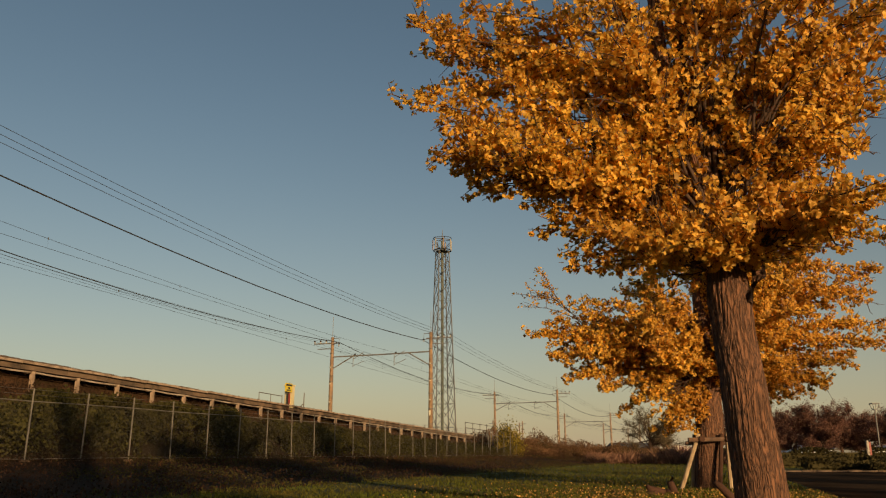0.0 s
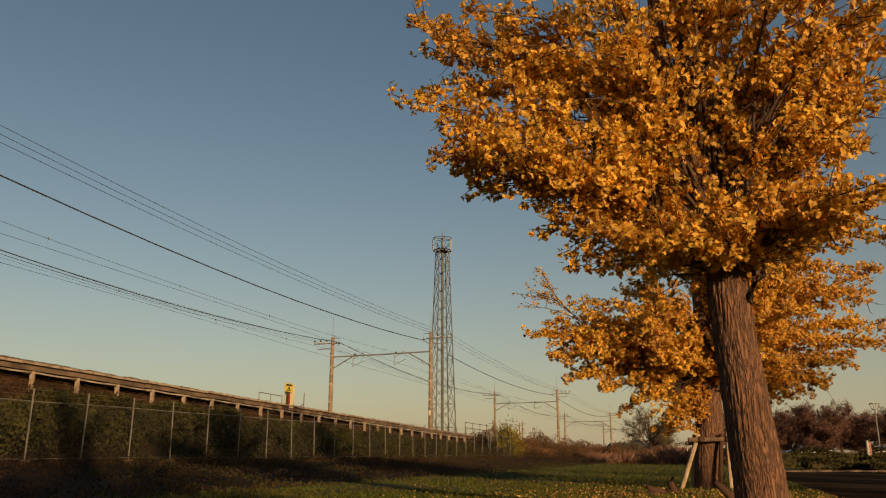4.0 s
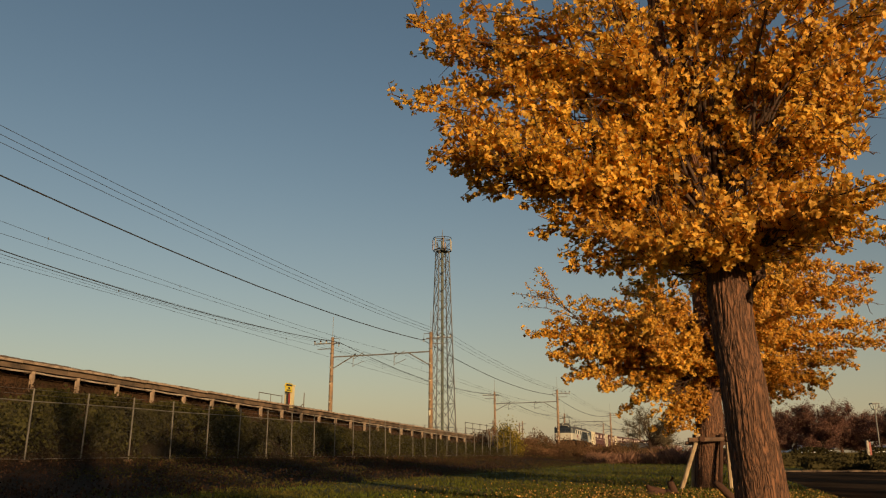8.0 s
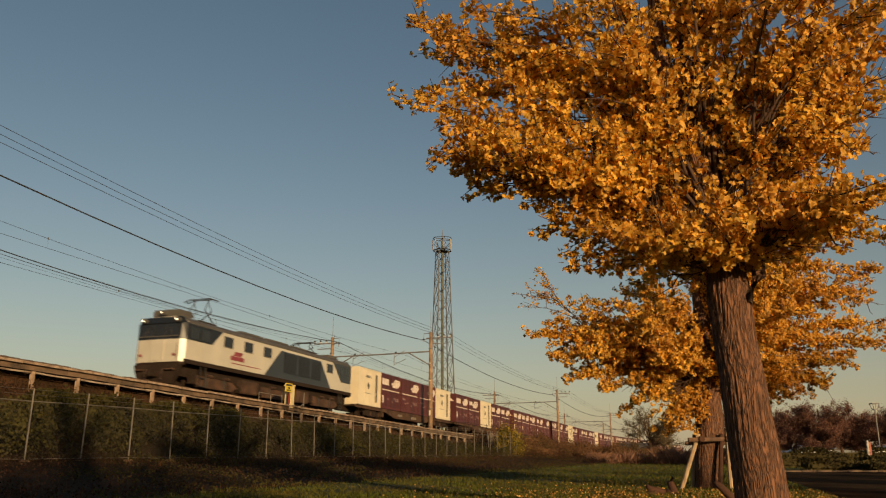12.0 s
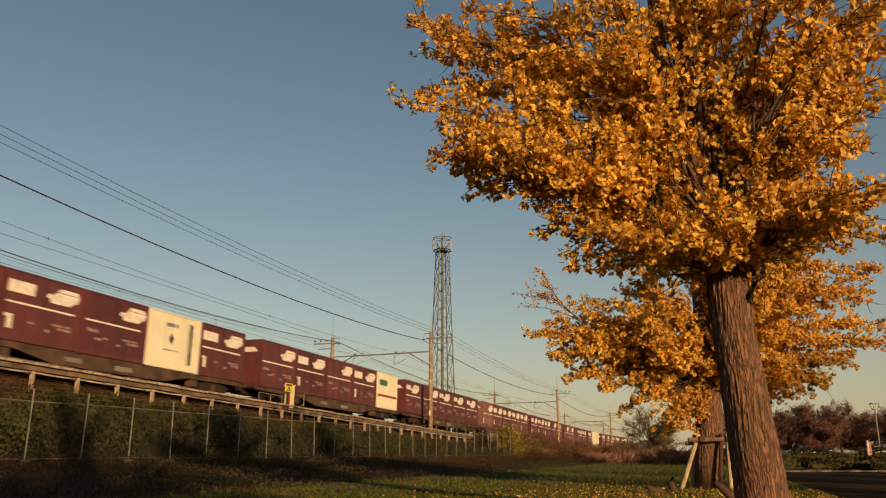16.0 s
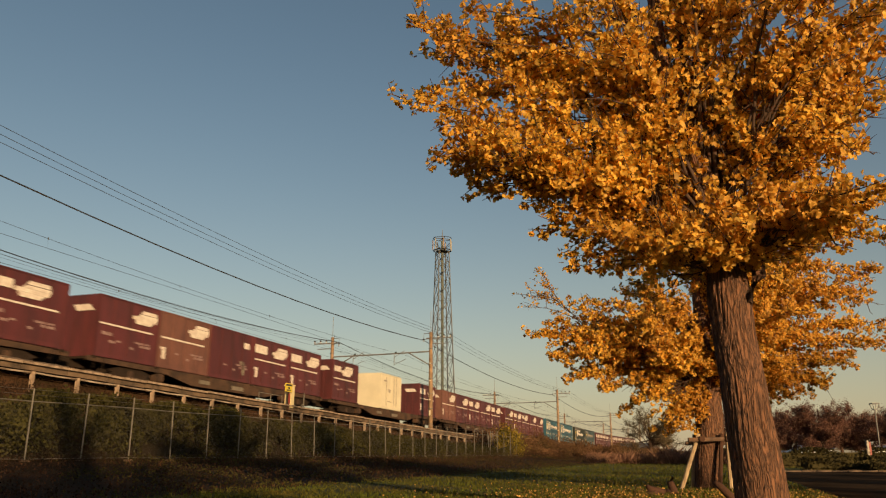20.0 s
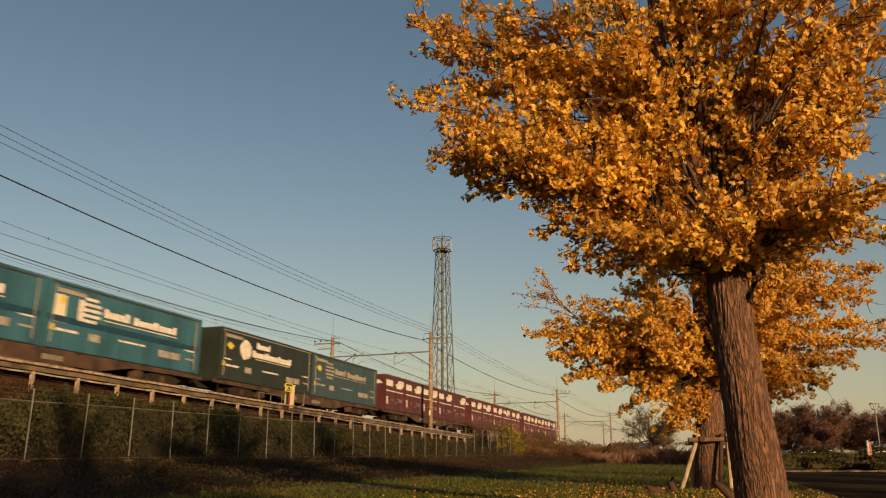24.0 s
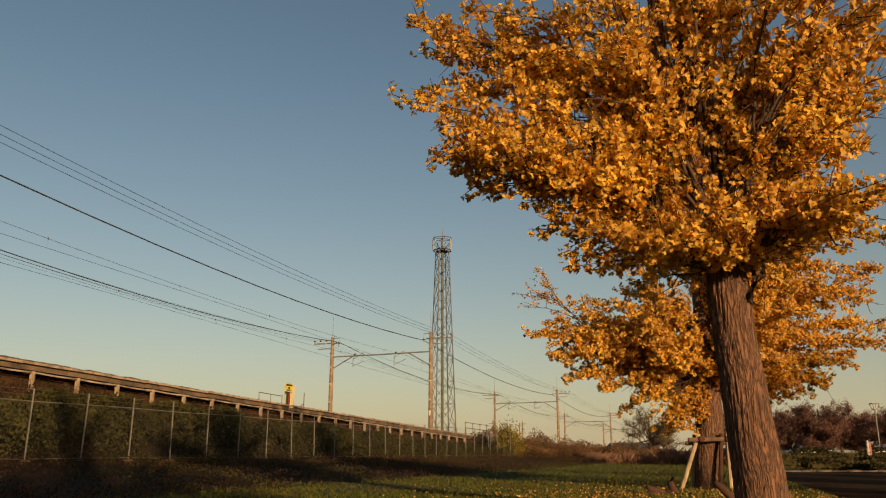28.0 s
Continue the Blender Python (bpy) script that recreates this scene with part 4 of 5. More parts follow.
t2_tips += [(-3.35, -0.55, 3.75), (-2.7, -0.91, 2.72), (2.03, -1.09, 2.92), (3.5, 0.4, 4.2), (3.2, -0.5, 3.3), (-3.1, 0.3, 4.2), (2.2, 0.5, 3.7), (-3.5, 0.3, 4.1), (-2.9, 0.2, 3.2), (4.1, 0.3, 4.2)]
t2_tips += [(-3.62, -0.3, 4.45), (-3.35, -0.3, 3.15), (-1.22, -0.4, 1.98), (-0.9, -0.5, 1.55), (-0.63, -0.55, 1.35), (-0.31, -0.6, 1.75), (-0.64, -0.6, 2.0), (-0.5, -0.5, 1.6), (-1.2, -0.4, 1.72), (-0.95, -0.5, 1.38), (-0.63, -0.55, 1.15), (-0.35, -0.6, 1.3), (-0.75, -0.2, 1.5), (-1.4, 0.2, 1.85), (2.1, -0.4, 1.85), (1.75, -0.5, 1.8), (3.3, 0.0, 2.75), (4.1, 0.0, 3.35), (2.4, -0.3, 2.3)]
T2_EDGE = [(-3.3, 3.5), (-3.65, 3.2), (-3.3, 2.65), (-2.9, 2.3), (-2.55, 2.5), (-2.2, 1.95), (-1.7, 1.6), (-1.15, 1.2), (-0.85, 1.1), (1.1, 1.9), (1.8, 2.08), (2.7, 2.12), (3.0, 2.6), (3.8, 2.88), (3.65, 3.5), (4.15, 4.6), (4.2, 5.2), (-3.0, 3.0)]
t2_tips += [(x, 0.5 * math.sin(k * 2.3), z) for k, (x, z) in enumerate(T2_EDGE)]
t2_tips += crown_tips(70, 8, 2.3, 5.6, lambda u: 2.9 * (0.75 + 0.45 * u))
t2_tips += crown_tips(16, 18, 5.6, 9.8, lambda u: 3.4 * (1.0 - 0.75 * u))
t2_tips = [p for p in t2_tips if not (p[0] < -2.1 and p[2] > 3.55)] + [(-2.6, 0.1, 3.6), (-2.75, -0.3, 3.75), (-2.4, -0.2, 3.85)]
tree2, n2 = ginkgo(TREE2, t2_trunk, t2_rad, t2_tips, "yellow autumn ginkgo tree held by wooden stakes", 0.043, (7, 10), 6, limb_r=0.03, start=(0.5, 0.85), inner=0.08, rise=0.1, spur=0.045, side=7.0, hole=-0.45, sunward=0.8)
# more ginkgo trees, added unseen behind the camera, shade the bank's foot and the road
rb_ = random.Random(77)
for k in range(6):
    b_ = Vector((-2.5 - 0.1 * k, -0.3, 3.35 + 0.08 * k))
    e_ = Vector((-3.35 - 0.6 * rb_.random(), rb_.uniform(-0.5, 0.3), 3.6 + 0.16 * k + 0.5 * rb_.random()))
    lp_ = limb_path(b_, e_, 0.1, 6, 300 + 7 * k)
    tw_ = Shape().tube(lp_, [0.01, 0.009, 0.008, 0.006, 0.005, 0.003], 4)
    lv_ = []
    for q in range(7):
        c_ = along(lp_, 0.3 + 0.1 * q)
        d_ = c_ + Vector((rb_.uniform(-0.35, 0.1), rb_.uniform(-0.2, 0.2), rb_.uniform(-0.05, 0.3)))
        tw_.tube([c_, d_], [0.007, 0.003], 3)
        lv_ += [c_.lerp(d_, rb_.random()) + Vector((rb_.gauss(0, 0.04), rb_.gauss(0, 0.04), rb_.gauss(0, 0.04))) for _ in range(9)]
    part("bare_twig", tw_, M_TWIG, tree2)
    part("foliage", leaf_mesh("foliage", lv_, 0.041, M_GINKGO, seed=500 + k, spread=0.66, plain=False), M_GINKGO, tree2)
# added shade trees, placed by where their shadows should fall
SHADE_TREES = (pose(-2.6, -17.5, 0, 0, 0, 70), pose(-0.2, -13.4, 0, 0, 0, 160), pose(1.6, -9.0, 0, 0, 0, 250), pose(3.6, -5.2, 0, 0, 0, 300), pose(21.5, -12.5, 0, 0, 0, 75), pose(23.5, -5, 0, 0, 0, 20), pose(28.5, -5, 0, 0, 0, 110), pose(34.5, -6, 0, 0, 0, 200), pose(40.5, -5, 0, 0, 0, 310))
back, n3 = ginkgo(SHADE_TREES[0], t2_trunk, t2_rad, t2_tips, "unseen yellow ginkgo tree added to cast shade", 0.12, (1, 3), 7, start=(0.5, 0.85), inner=0.1, spur=0.08, side=3.0, fine=False)
for m in SHADE_TREES[1:]:
    copy_thing(back, m)


def build_stakes():
    t = thing("tree_stake_frame", pose(5.57, 16.8, 0), "weathered wooden tree stakes tied by a crossbar", "tree support")
    zt = 0.99
    for x0, y0, x1, m in ((-0.86, -0.3, -0.38, M_WOOD), (-0.4, 0.35, -0.3, M_WOOD), (0.17, -0.3, 0.2, M_WOOD), (-0.08, -0.34, 0.08, M_STUMP)):
        part("stake", Shape().tube([(x0, y0, -0.1), (x1, y0 * 0.8, zt + 0.1)], 0.045, 8), m, t)
    part("crossbar", Shape().tube([(-0.62, -0.32, zt - 0.02), (0.26, -0.32, zt)], 0.045, 8), M_BAR, t)
    part("crossbar", Shape().tube([(-0.5, 0.3, zt - 0.08), (0.35, 0.3, zt - 0.08)], 0.04, 8), M_BAR, t)
    for x in (-0.36, 0.17):
        part("binding", Shape().tube([(x, -0.4, zt), (x, -0.24, zt)], 0.06, 8), M_STUMP, t)


build_stakes()


def build_stumps():
    s = thing("dead_branch_stump", pose(4.0, 14.6, -0.17), "dark red-brown stub of a cut branch on the lawn", "stump")
    part("stem", Shape().tube([(0.42, 0, -0.14), (0.2, 0, 0.05), (0.02, 0, 0.14), (-0.1, 0, 0.2)], [0.18, 0.16, 0.12, 0.085], 9), M_STUMP, s, smooth=True)
    part("fork", Shape().tube([(-0.05, 0, 0.17), (-0.2, 0, 0.22), (-0.36, 0.02, 0.27), (-0.4, 0.02, 0.33)], [0.08, 0.075, 0.06, 0.035], 8), M_STUMP, s, smooth=True)
    part("fork", Shape().tube([(0.05, 0, 0.12), (0.05, -0.02, 0.25), (0.01, -0.02, 0.38), (0.06, -0.02, 0.47)], [0.09, 0.075, 0.065, 0.035], 8), M_STUMP, s, smooth=True)
    part("fork", Shape().tube([(-0.2, 0, 0.21), (-0.33, -0.05, 0.18), (-0.42, -0.05, 0.21)], [0.06, 0.05, 0.025], 8), M_STUMP, s, smooth=True)
    b = thing("fallen_branch", pose(3.78, 11.2, 0), "short dark fallen branch leaning by the tree", "branch")
    part("stem", Shape().tube([(-0.1, 0, 0.33), (-0.02, 0, 0.26), (0.1, 0, 0.14), (0.16, 0, -0.04)], [0.035, 0.05, 0.055, 0.06], 8), M_STUMP, b, smooth=True)


build_stumps()


def far_tree(m, h, w, material, label, seed, n=2600, low=0.4, leaf=0.3):
    r = random.Random(seed)
    t = thing("tree", m, label, "tree", "far trees")
    sh = Shape().tube([(0, 0, -0.2), (0.05, 0, h * 0.3), (0, 0, h * 0.75)], [0.03 * h, 0.022 * h, 0.006 * h], 7)
    part("trunk", sh, M_TWIG, t)
    pts = []
    for k in range(30):
        tw = Shape()
        a = Vector((0, 0, h * (0.05 + low + (0.5 if low > 0.3 else 0.25) * r.random())))
        an = r.random() * 6.283
        q = w * (0.5 + 0.5 * r.random())
        b = Vector((q * math.cos(an), q * math.sin(an), h * (low + (0.98 - low) * r.random() * (1.15 - 0.5 * q / w))))
        lp = limb_path(a, b, 0.08, 5, seed + k)
        tw.tube(lp, [0.010 * h, 0.008 * h, 0.006 * h, 0.004 * h, 0.002 * h], 4)
        for i in range(9):
            p = along(lp, 0.4 + 0.6 * r.random())
            e = p + Vector((r.uniform(-1.3, 1.3), r.uniform(-1.3, 1.3), r.uniform(-0.4, 1.3))) * 0.11 * h
            tw.tube([p, e], [0.004 * h, 0.0015 * h], 3)
            for _ in range(n // 270):
                g = 0.022 * h
                q2 = p.lerp(e, r.random()) + Vector((r.gauss(0, g), r.gauss(0, g), r.gauss(0, g)))
                pts.append(q2)
        part("limb", tw, M_TWIG, t)
    part("crown", leaf_mesh("crown", pts, leaf, material, seed=seed), material, t)
    return t


far_tree(pose(21.0, 83, 0), 6.1, 3.5, M_FARTREE_G, "half-bare olive tree with a rounded crown", 41, n=34000, leaf=0.06, low=0.1)
for i, (x, y, h, w) in enumerate(((21.3, 46, 4.25, 2.0), (18.4, 47, 3.5, 1.9), (23.9, 49, 3.8, 1.7), (26.9, 47, 4.6, 1.8), (22.6, 55, 4.4, 2.7), (29.5, 57, 4.6, 2.6), (19.4, 55, 4.3, 2.6), (26.0, 56, 3.6, 2.4), (33, 60, 4.4, 2.8), (24.3, 60, 4.0, 2.8))):
    far_tree(pose(x, y, 0, 0, 0, 50 * i), h, w, M_FARTREE, "reddish brown autumn tree with fine twigs", 60 + i, n=32000, leaf=0.05, low=0.2)
far_tree(pose(26.0, 45, 0), 3.5, 1.7, M_FARTREE, "almost bare tree with thin dark branches", 81, n=500, leaf=0.13)


# ---- car park beyond the lawn ----
road = Shape()
road.poly([(4.4, 7.0, 0.005), (70, 7.0, 0.005), (70, 32.6, 0.005), (12.6, 32.6, 0.005)])
solid("road", road, M_ASPHALT, "dark asphalt road beside the lawn", "road", kind="structure")
kerb = tagged(new("kerb"), "pale concrete kerb stones along the road", "kerb", kind="structure")
km = Shape().bbox(-0.295, 0.295, -0.08, 0.08, -0.1, 0.07, 0.02).mesh("kerb_stone", M_CONC)
for k in range(36):
    part("kerb_stone", km, M_CONC, kerb).matrix_basis = pose(12.7 + 0.6 * k, 32.7 - 0.012 * k, 0.01 * math.sin(k * 2.3), 0, 0, -1.2)


def hedge(x0, x1, y, h, seed):
    r = np.random.default_rng(seed)
    n = int((x1 - x0) * 900)
    p = np.stack([x0 + (x1 - x0) * r.random(n), y + 0.5 * r.normal(size=n) * 0.8, h * (1 - r.random(n) ** 2.2)], 1)
    p[:, 2] *= 0.85 + 0.2 * np.sin(p[:, 0] * 1.7)
    hd = thing("hedge", Matrix(), "clipped dark olive hedge beside the car park", "hedge", "hedges")
    part("core", Shape().bbox(x0 + 0.1, x1 - 0.1, y - 0.42, y + 0.42, 0, h * 0.8, 0.12), M_HEDGE, hd)
    part("foliage", leaf_mesh("foliage", p, 0.09, M_HEDGE, seed=seed), M_HEDGE, hd)


hedge(15.3, 18.6, 35.0, 0.5, 91)
hedge(18.9, 24.0, 37.0, 0.55, 92)
hedge(17.2, 21.5, 33.4, 0.46, 93)
hedge(17.0, 32.0, 43.0, 0.95, 94)
hedge(24.0, 46.0, 74.0, 1.5, 95)


def car(m, paint, label):
    c = thing("parked_car", m, label, "car", "parked cars")
    prof = [(-2.1, 0.3), (-2.15, 0.75), (-1.95, 0.92), (-1.1, 1.0), (-0.45, 1.42), (0.9, 1.45), (1.6, 1.02), (2.1, 0.95), (2.15, 0.4), (2.1, 0.3)]
    part("body", Shape().extrude_y(prof, -0.82, 0.82), paint, c)
    part("window", Shape().extrude_y([(-0.95, 1.0), (-0.42, 1.37), (0.86, 1.4), (1.42, 1.03)], -0.83, 0.83), M_GLASS, c)
    for x in (-1.3, 1.3):
        for y in (-0.8, 0.8):
            w = part("wheel", Shape().tube([(x, y - 0.1, 0.31), (x, y + 0.1, 0.31)], 0.31, 16), M_TYRE, c)
            part("rim", Shape().tube([(x, y - 0.11, 0.31), (x, y + 0.11, 0.31)], 0.19, 12), M_GALV, w)
    for y in (-0.6, 0.6):
        part("headlight", Shape().bbox(-2.17, -2.05, y - 0.18, y + 0.18, 0.66, 0.8, 0.02), M_GLASS, c)


car(pose(31.0, 70, 0, 0, 0, 8), M_CARPAINT, "white parked car behind the hedge")
car(pose(34.6, 71.5, 0, 0, 0, 5), M_CARDARK, "dark parked car behind the hedge")
car(pose(38.2, 70, 0, 0, 0, 5), M_CARPAINT, "white parked car behind the hedge")

b_ = thing("bollard_sign", pose(21.9, 42.2, 0, 0, 0, 0), "white post with a red-brown side by the hedge", "post")
part("post", Shape().bbox(-0.06, 0.06, -0.06, 0.06, 0, 1.36, 0.02), M_GRIMY, b_)
part("band", Shape().box(0.061, 0.16, -0.05, 0.05, 0.3, 1.3), M_RED, b_)
l_ = thing("lamp_post", pose(22.96, 43.0, 0), "thin grey lamp post with a small boxy head", "lamp post")
part("shaft", Shape().tube([(0, 0, 0), (0, 0, 3.0)], 0.035, 8), M_STEEL, l_)
hd_ = part("head", Shape().bbox(-0.2, 0.2, -0.2, 0.2, 3.26, 3.31, 0.02), M_STEEL, l_)
for x in (-0.17, 0.17):
    for y in (-0.17, 0.17):
        part("head_bar", Shape().tube([(x * 0.6, y * 0.6, 3.0), (x, y, 3.27)], 0.018, 5), M_STEEL, hd_)
part("head_base", Shape().bbox(-0.12, 0.12, -0.12, 0.12, 2.96, 3.02, 0.02), M_STEEL, hd_)

h_ = thing("house", pose(40, 175, 0, 0, 0, 12), "small far house with a low dark roof", "house")
part("wall", Shape().box(-4, 4, -3, 3, 0, 2.0), M_PLASTER, h_)
part("roof", Shape().extrude_x([(-3.5, 1.9), (0, 3.0), (3.5, 1.9)], -4.4, 4.4), M_ROOF, h_)
for x in (-2.6, 0, 2.6):
    part("window", Shape().box(x - 0.5, x + 0.5, -3.05, -3.0, 0.8, 1.6), M_GLASS, h_)
for i, (s, lat, h) in enumerate(((128, 33.0, 4.8), (134, 34, 5.4), (118, 34.5, 4.6))):
    q_ = thing("utility_pole", TP(s, lat, rail_z(s) - 0.5), "slender far wooden utility pole", "pole", "utility poles")
    part("shaft", Shape().tube([(0, 0, -0.5), (0, 0, h)], 0.09, 7), M_POLE, q_)
    part("cross_arm", Shape().box(-0.05, 0.05, -0.6, 0.6, h - 0.5, h - 0.42), M_STEEL, q_)

# ---- the freight train ----
# local axes of all rolling stock: x away along the track, y across and away from the camera, z up from the rail
FRONT_AT_12 = 30.5                   # nose of the locomotive, along the track, at 12 s
WAGON1 = 49.6                        # containers of the first wagon, along the track, at 12 s
MOVERS = []


def moving(ob, s12, up=0.0, across=0.0):
    MOVERS.append((ob, s12, up, across))
    return ob


def slab(sh, x0, x1, z0, z1, y, t=0.008):
    """A thin plate on the side that faces the lawn."""
    return sh.box(x0, x1, y - t, y, z0, z1)


def build_locomotive():
    c = thing("electric_locomotive", Matrix(), "white and blue-grey electric freight locomotive with dark bogies", "locomotive")
    hw, L = 1.4, 17.7
    sec = [(-hw, 1.5), (-hw, 3.2), (-hw + 0.06, 3.36), (-hw + 0.3, 3.52), (-0.6, 3.62), (0.6, 3.62), (hw - 0.3, 3.52), (hw - 0.06, 3.36), (hw, 3.2), (hw, 1.5)]
    part("body", Shape().extrude_x(sec, 0.26, L - 0.26), M_LOCO_W, c)
    roof = [(-hw - 0.004, 3.24), (-hw + 0.055, 3.375), (-hw + 0.3, 3.535), (-0.6, 3.64), (0.6, 3.64), (hw - 0.3, 3.535), (hw - 0.055, 3.375), (hw + 0.004, 3.24)]
    part("roof", Shape().extrude_x(roof, 0.28, L - 0.28), M_LOCO_D, c)
    y = -hw

    def nose(name, end, z0, z1, rake0, rake1, material, top=0.0):
        """A cab front with swept corners, from one height to another."""
        sh = Shape()
        for z, k, inn in ((z0, rake0, 0.0), (z1, rake1, top)):
            for x, yy in ((0.27, -hw + inn), (0.2, -hw + inn), (k, -1.2 + inn), (k - 0.05, 0.0), (k, 1.2 - inn), (0.2, hw - inn), (0.27, hw - inn)):
                sh.v.append((x if end == 0 else L - x, yy, z))
        sh.f += [tuple(range(7)), tuple(range(13, 6, -1))] + [(i, (i + 1) % 7, 7 + (i + 1) % 7, 7 + i) for i in range(7)]
        return part(name, sh, material, c)
    for end in (0, 1):
        nose("nose", end, 1.42, 2.48, 0.0, 0.0, M_LOCO_G)
        nose("nose_upper", end, 2.48, 3.26, 0.0, 0.09, M_LOCO_F)
        nose("nose_brow", end, 3.26, 3.58, 0.03, 0.2, M_LOCO_F, 0.3)
        nose("nose_sill", end, 1.28, 1.42, 0.01, -0.01, M_UNDER)
    for a, b in ((-1.12, -0.42), (-0.34, 0.34), (0.42, 1.12)):
        part("windscreen", Shape().extrude_y([(-0.058, 2.66), (-0.03, 2.66), (0.05, 3.16), (0.022, 3.16)], a, b), M_GLASS, c)
        part("screen_frame", Shape().extrude_y([(-0.062, 2.6), (-0.02, 2.6), (-0.02, 2.65), (-0.056, 2.65)], a - 0.03, b + 0.03), M_LOCO_D, c)
    part("front_door", Shape().bbox(-0.075, -0.03, -0.36, 0.36, 1.5, 2.46, 0.01), M_LOCO_W, c)
    part("wiper", Shape().tube([(-0.075, -0.8, 2.62), (-0.02, -0.62, 3.05)], 0.014, 4), M_DARK, c)
    part("wiper", Shape().tube([(-0.075, 0.8, 2.62), (-0.02, 0.62, 3.05)], 0.014, 4), M_DARK, c)
    for yy in (-0.95, 0.95):
        h = part("headlight", Shape().tube([(-0.1, yy, 3.4), (0.2, yy, 3.4)], 0.12, 12), M_LOCO_D, c)
        part("lens", Shape().tube([(-0.112, yy, 3.4), (-0.102, yy, 3.4)], 0.05, 12), M_LAMP, h)
        part("tail_lamp", Shape().tube([(-0.08, yy, 1.75), (0.02, yy, 1.75)], 0.07, 8), M_LOGO, c)
        part("handrail", Shape().tube([(-0.07, yy * 1.18, 1.5), (-0.07, yy * 1.18, 2.3)], 0.018, 5), M_GALV, c)
        part("hose", Shape().tube([(-0.1, yy * 0.5, 1.1), (-0.22, yy * 0.5, 0.85), (-0.18, yy * 0.45, 0.6), (-0.05, yy * 0.4, 0.62)], 0.03, 6), M_RUSTY, c)
        part("buffer_step", Shape().bbox(-0.2, 0.1, yy * 0.9 - 0.22, yy * 0.9 + 0.22, 1.02, 1.1, 0.01), M_RUSTY, c)
    # livery on the side
    def sidepoly(name, pts, material, t=0.006, label=""):
        return part(name, Shape().extrude_y(pts, y - t, y + 0.0), material, c, label)
    sidepoly("livery_panel", [(0.265, 2.48), (2.2, 2.48), (3.0, 3.23), (0.265, 3.23)], M_LOCO_F)
    sidepoly("livery_panel", [(6.95, 1.52), (14.7, 1.52), (13.3, 3.1), (8.6, 3.1)], M_LOCO_B)
    sidepoly("livery_panel", [(16.1, 2.1), (L - 0.265, 2.1), (L - 0.265, 3.23), (14.9, 3.23)], M_LOCO_B)
    sidepoly("sill_band", [(0.1, 1.36), (L - 0.1, 1.36), (L - 0.1, 1.56), (0.1, 1.56)], M_UNDER, 0.012)
    for x in (3.2, 5.0, 6.85, 14.15):
        w = part("side_window", Shape().bbox(x - 0.05, x + 0.75, y - 0.02, y + 0.01, 2.52, 3.08, 0.02), M_LOCO_D, c)
        part("pane", Shape().box(x, x + 0.7, y - 0.026, y - 0.02, 2.57, 3.03), M_GLASS, w)
    for x in (0.5, 1.35):
        part("cab_window", Shape().bbox(x, x + 0.62, y - 0.022, y - 0.004, 2.56, 3.1, 0.02), M_GLASS, c)
    for x in (15.95, 16.6):
        part("cab_window", Shape().bbox(x, x + 0.5, y - 0.022, y - 0.004, 2.56, 3.1, 0.02), M_GLASS, c)
    part("cab_door", Shape().bbox(1.3, 2.0, y - 0.016, y + 0.01, 1.57, 2.46, 0.01), M_LOCO_W, c)
    for x, x1 in ((8.95, 10.35), (10.62, 11.92), (12.15, 13.3)):
        g = part("louvre", Shape().bbox(x, x1, y - 0.02, y + 0.0, 1.9, 3.02, 0.01), M_LOCO_F, c)
        for j in range(8):
            xs = x + 0.06 + (x1 - x - 0.16) * j / 7
            part("slat", Shape().box(xs, xs + 0.05, y - 0.035, y - 0.02, 1.96, 2.96), M_LOCO_F, g)
    lg = part("logo", Shape().extrude_y([(4.0, 2.2), (4.7, 2.2), (4.9, 2.42), (4.2, 2.42)], y - 0.012, y), M_LOGO, c)
    part("logo_bar", Shape().box(3.8, 5.0, y - 0.014, y - 0.002, 1.97, 2.18), M_LOGO, lg)
    part("logo_line", Shape().box(3.9, 6.6, y - 0.012, y, 1.8, 1.84), M_LOGO, c)
    # roof gear
    part("roof_box", Shape().bbox(0.3, 1.35, -0.78, 0.78, 3.56, 3.98, 0.07), M_LOCO_D, c)
    for x0, x1, hgt in ((5.4, 7.6, 0.1), (8.0, 10.4, 0.12), (10.8, 12.6, 0.1), (15.4, 16.6, 0.2)):
        part("roof_box", Shape().bbox(x0, x1, -0.8, 0.8, 3.6, 3.64 + hgt, 0.04), M_LOCO_D, c)
    h = part("headlight", Shape().tube([(-0.02, 0, 3.78), (0.5, 0, 3.78)], 0.11, 12), M_LOCO_D, c)
    part("lens", Shape().tube([(-0.03, 0, 3.78), (-0.022, 0, 3.78)], 0.036, 12), M_LAMP, h)
    for px in (2.9, 13.6):
        p = part("pantograph", Shape().box(px - 0.75, px + 0.75, -0.5, -0.42, 3.72, 3.78).box(px - 0.75, px + 0.75, 0.42, 0.5, 3.72, 3.78), M_DARK, c)
        hgt = 4.98 if px < 5 else 4.35
        for yy in (-0.46, 0.46):
            part("lower_arm", Shape().tube([(px - 0.5, yy, 3.78), (px + 0.28, yy, (hgt + 3.78) / 2)], 0.028, 5), M_DARK, p)
            part("lower_arm", Shape().tube([(px + 0.5, yy, 3.78), (px - 0.28, yy, (hgt + 3.78) / 2)], 0.028, 5), M_DARK, p)
            part("upper_arm", Shape().tube([(px + 0.28, yy, (hgt + 3.78) / 2), (px - 0.1, yy * 0.9, hgt)], 0.022, 5), M_DARK, p)
            part("upper_arm", Shape().tube([(px - 0.28, yy, (hgt + 3.78) / 2), (px + 0.1, yy * 0.9, hgt)], 0.022, 5), M_DARK, p)
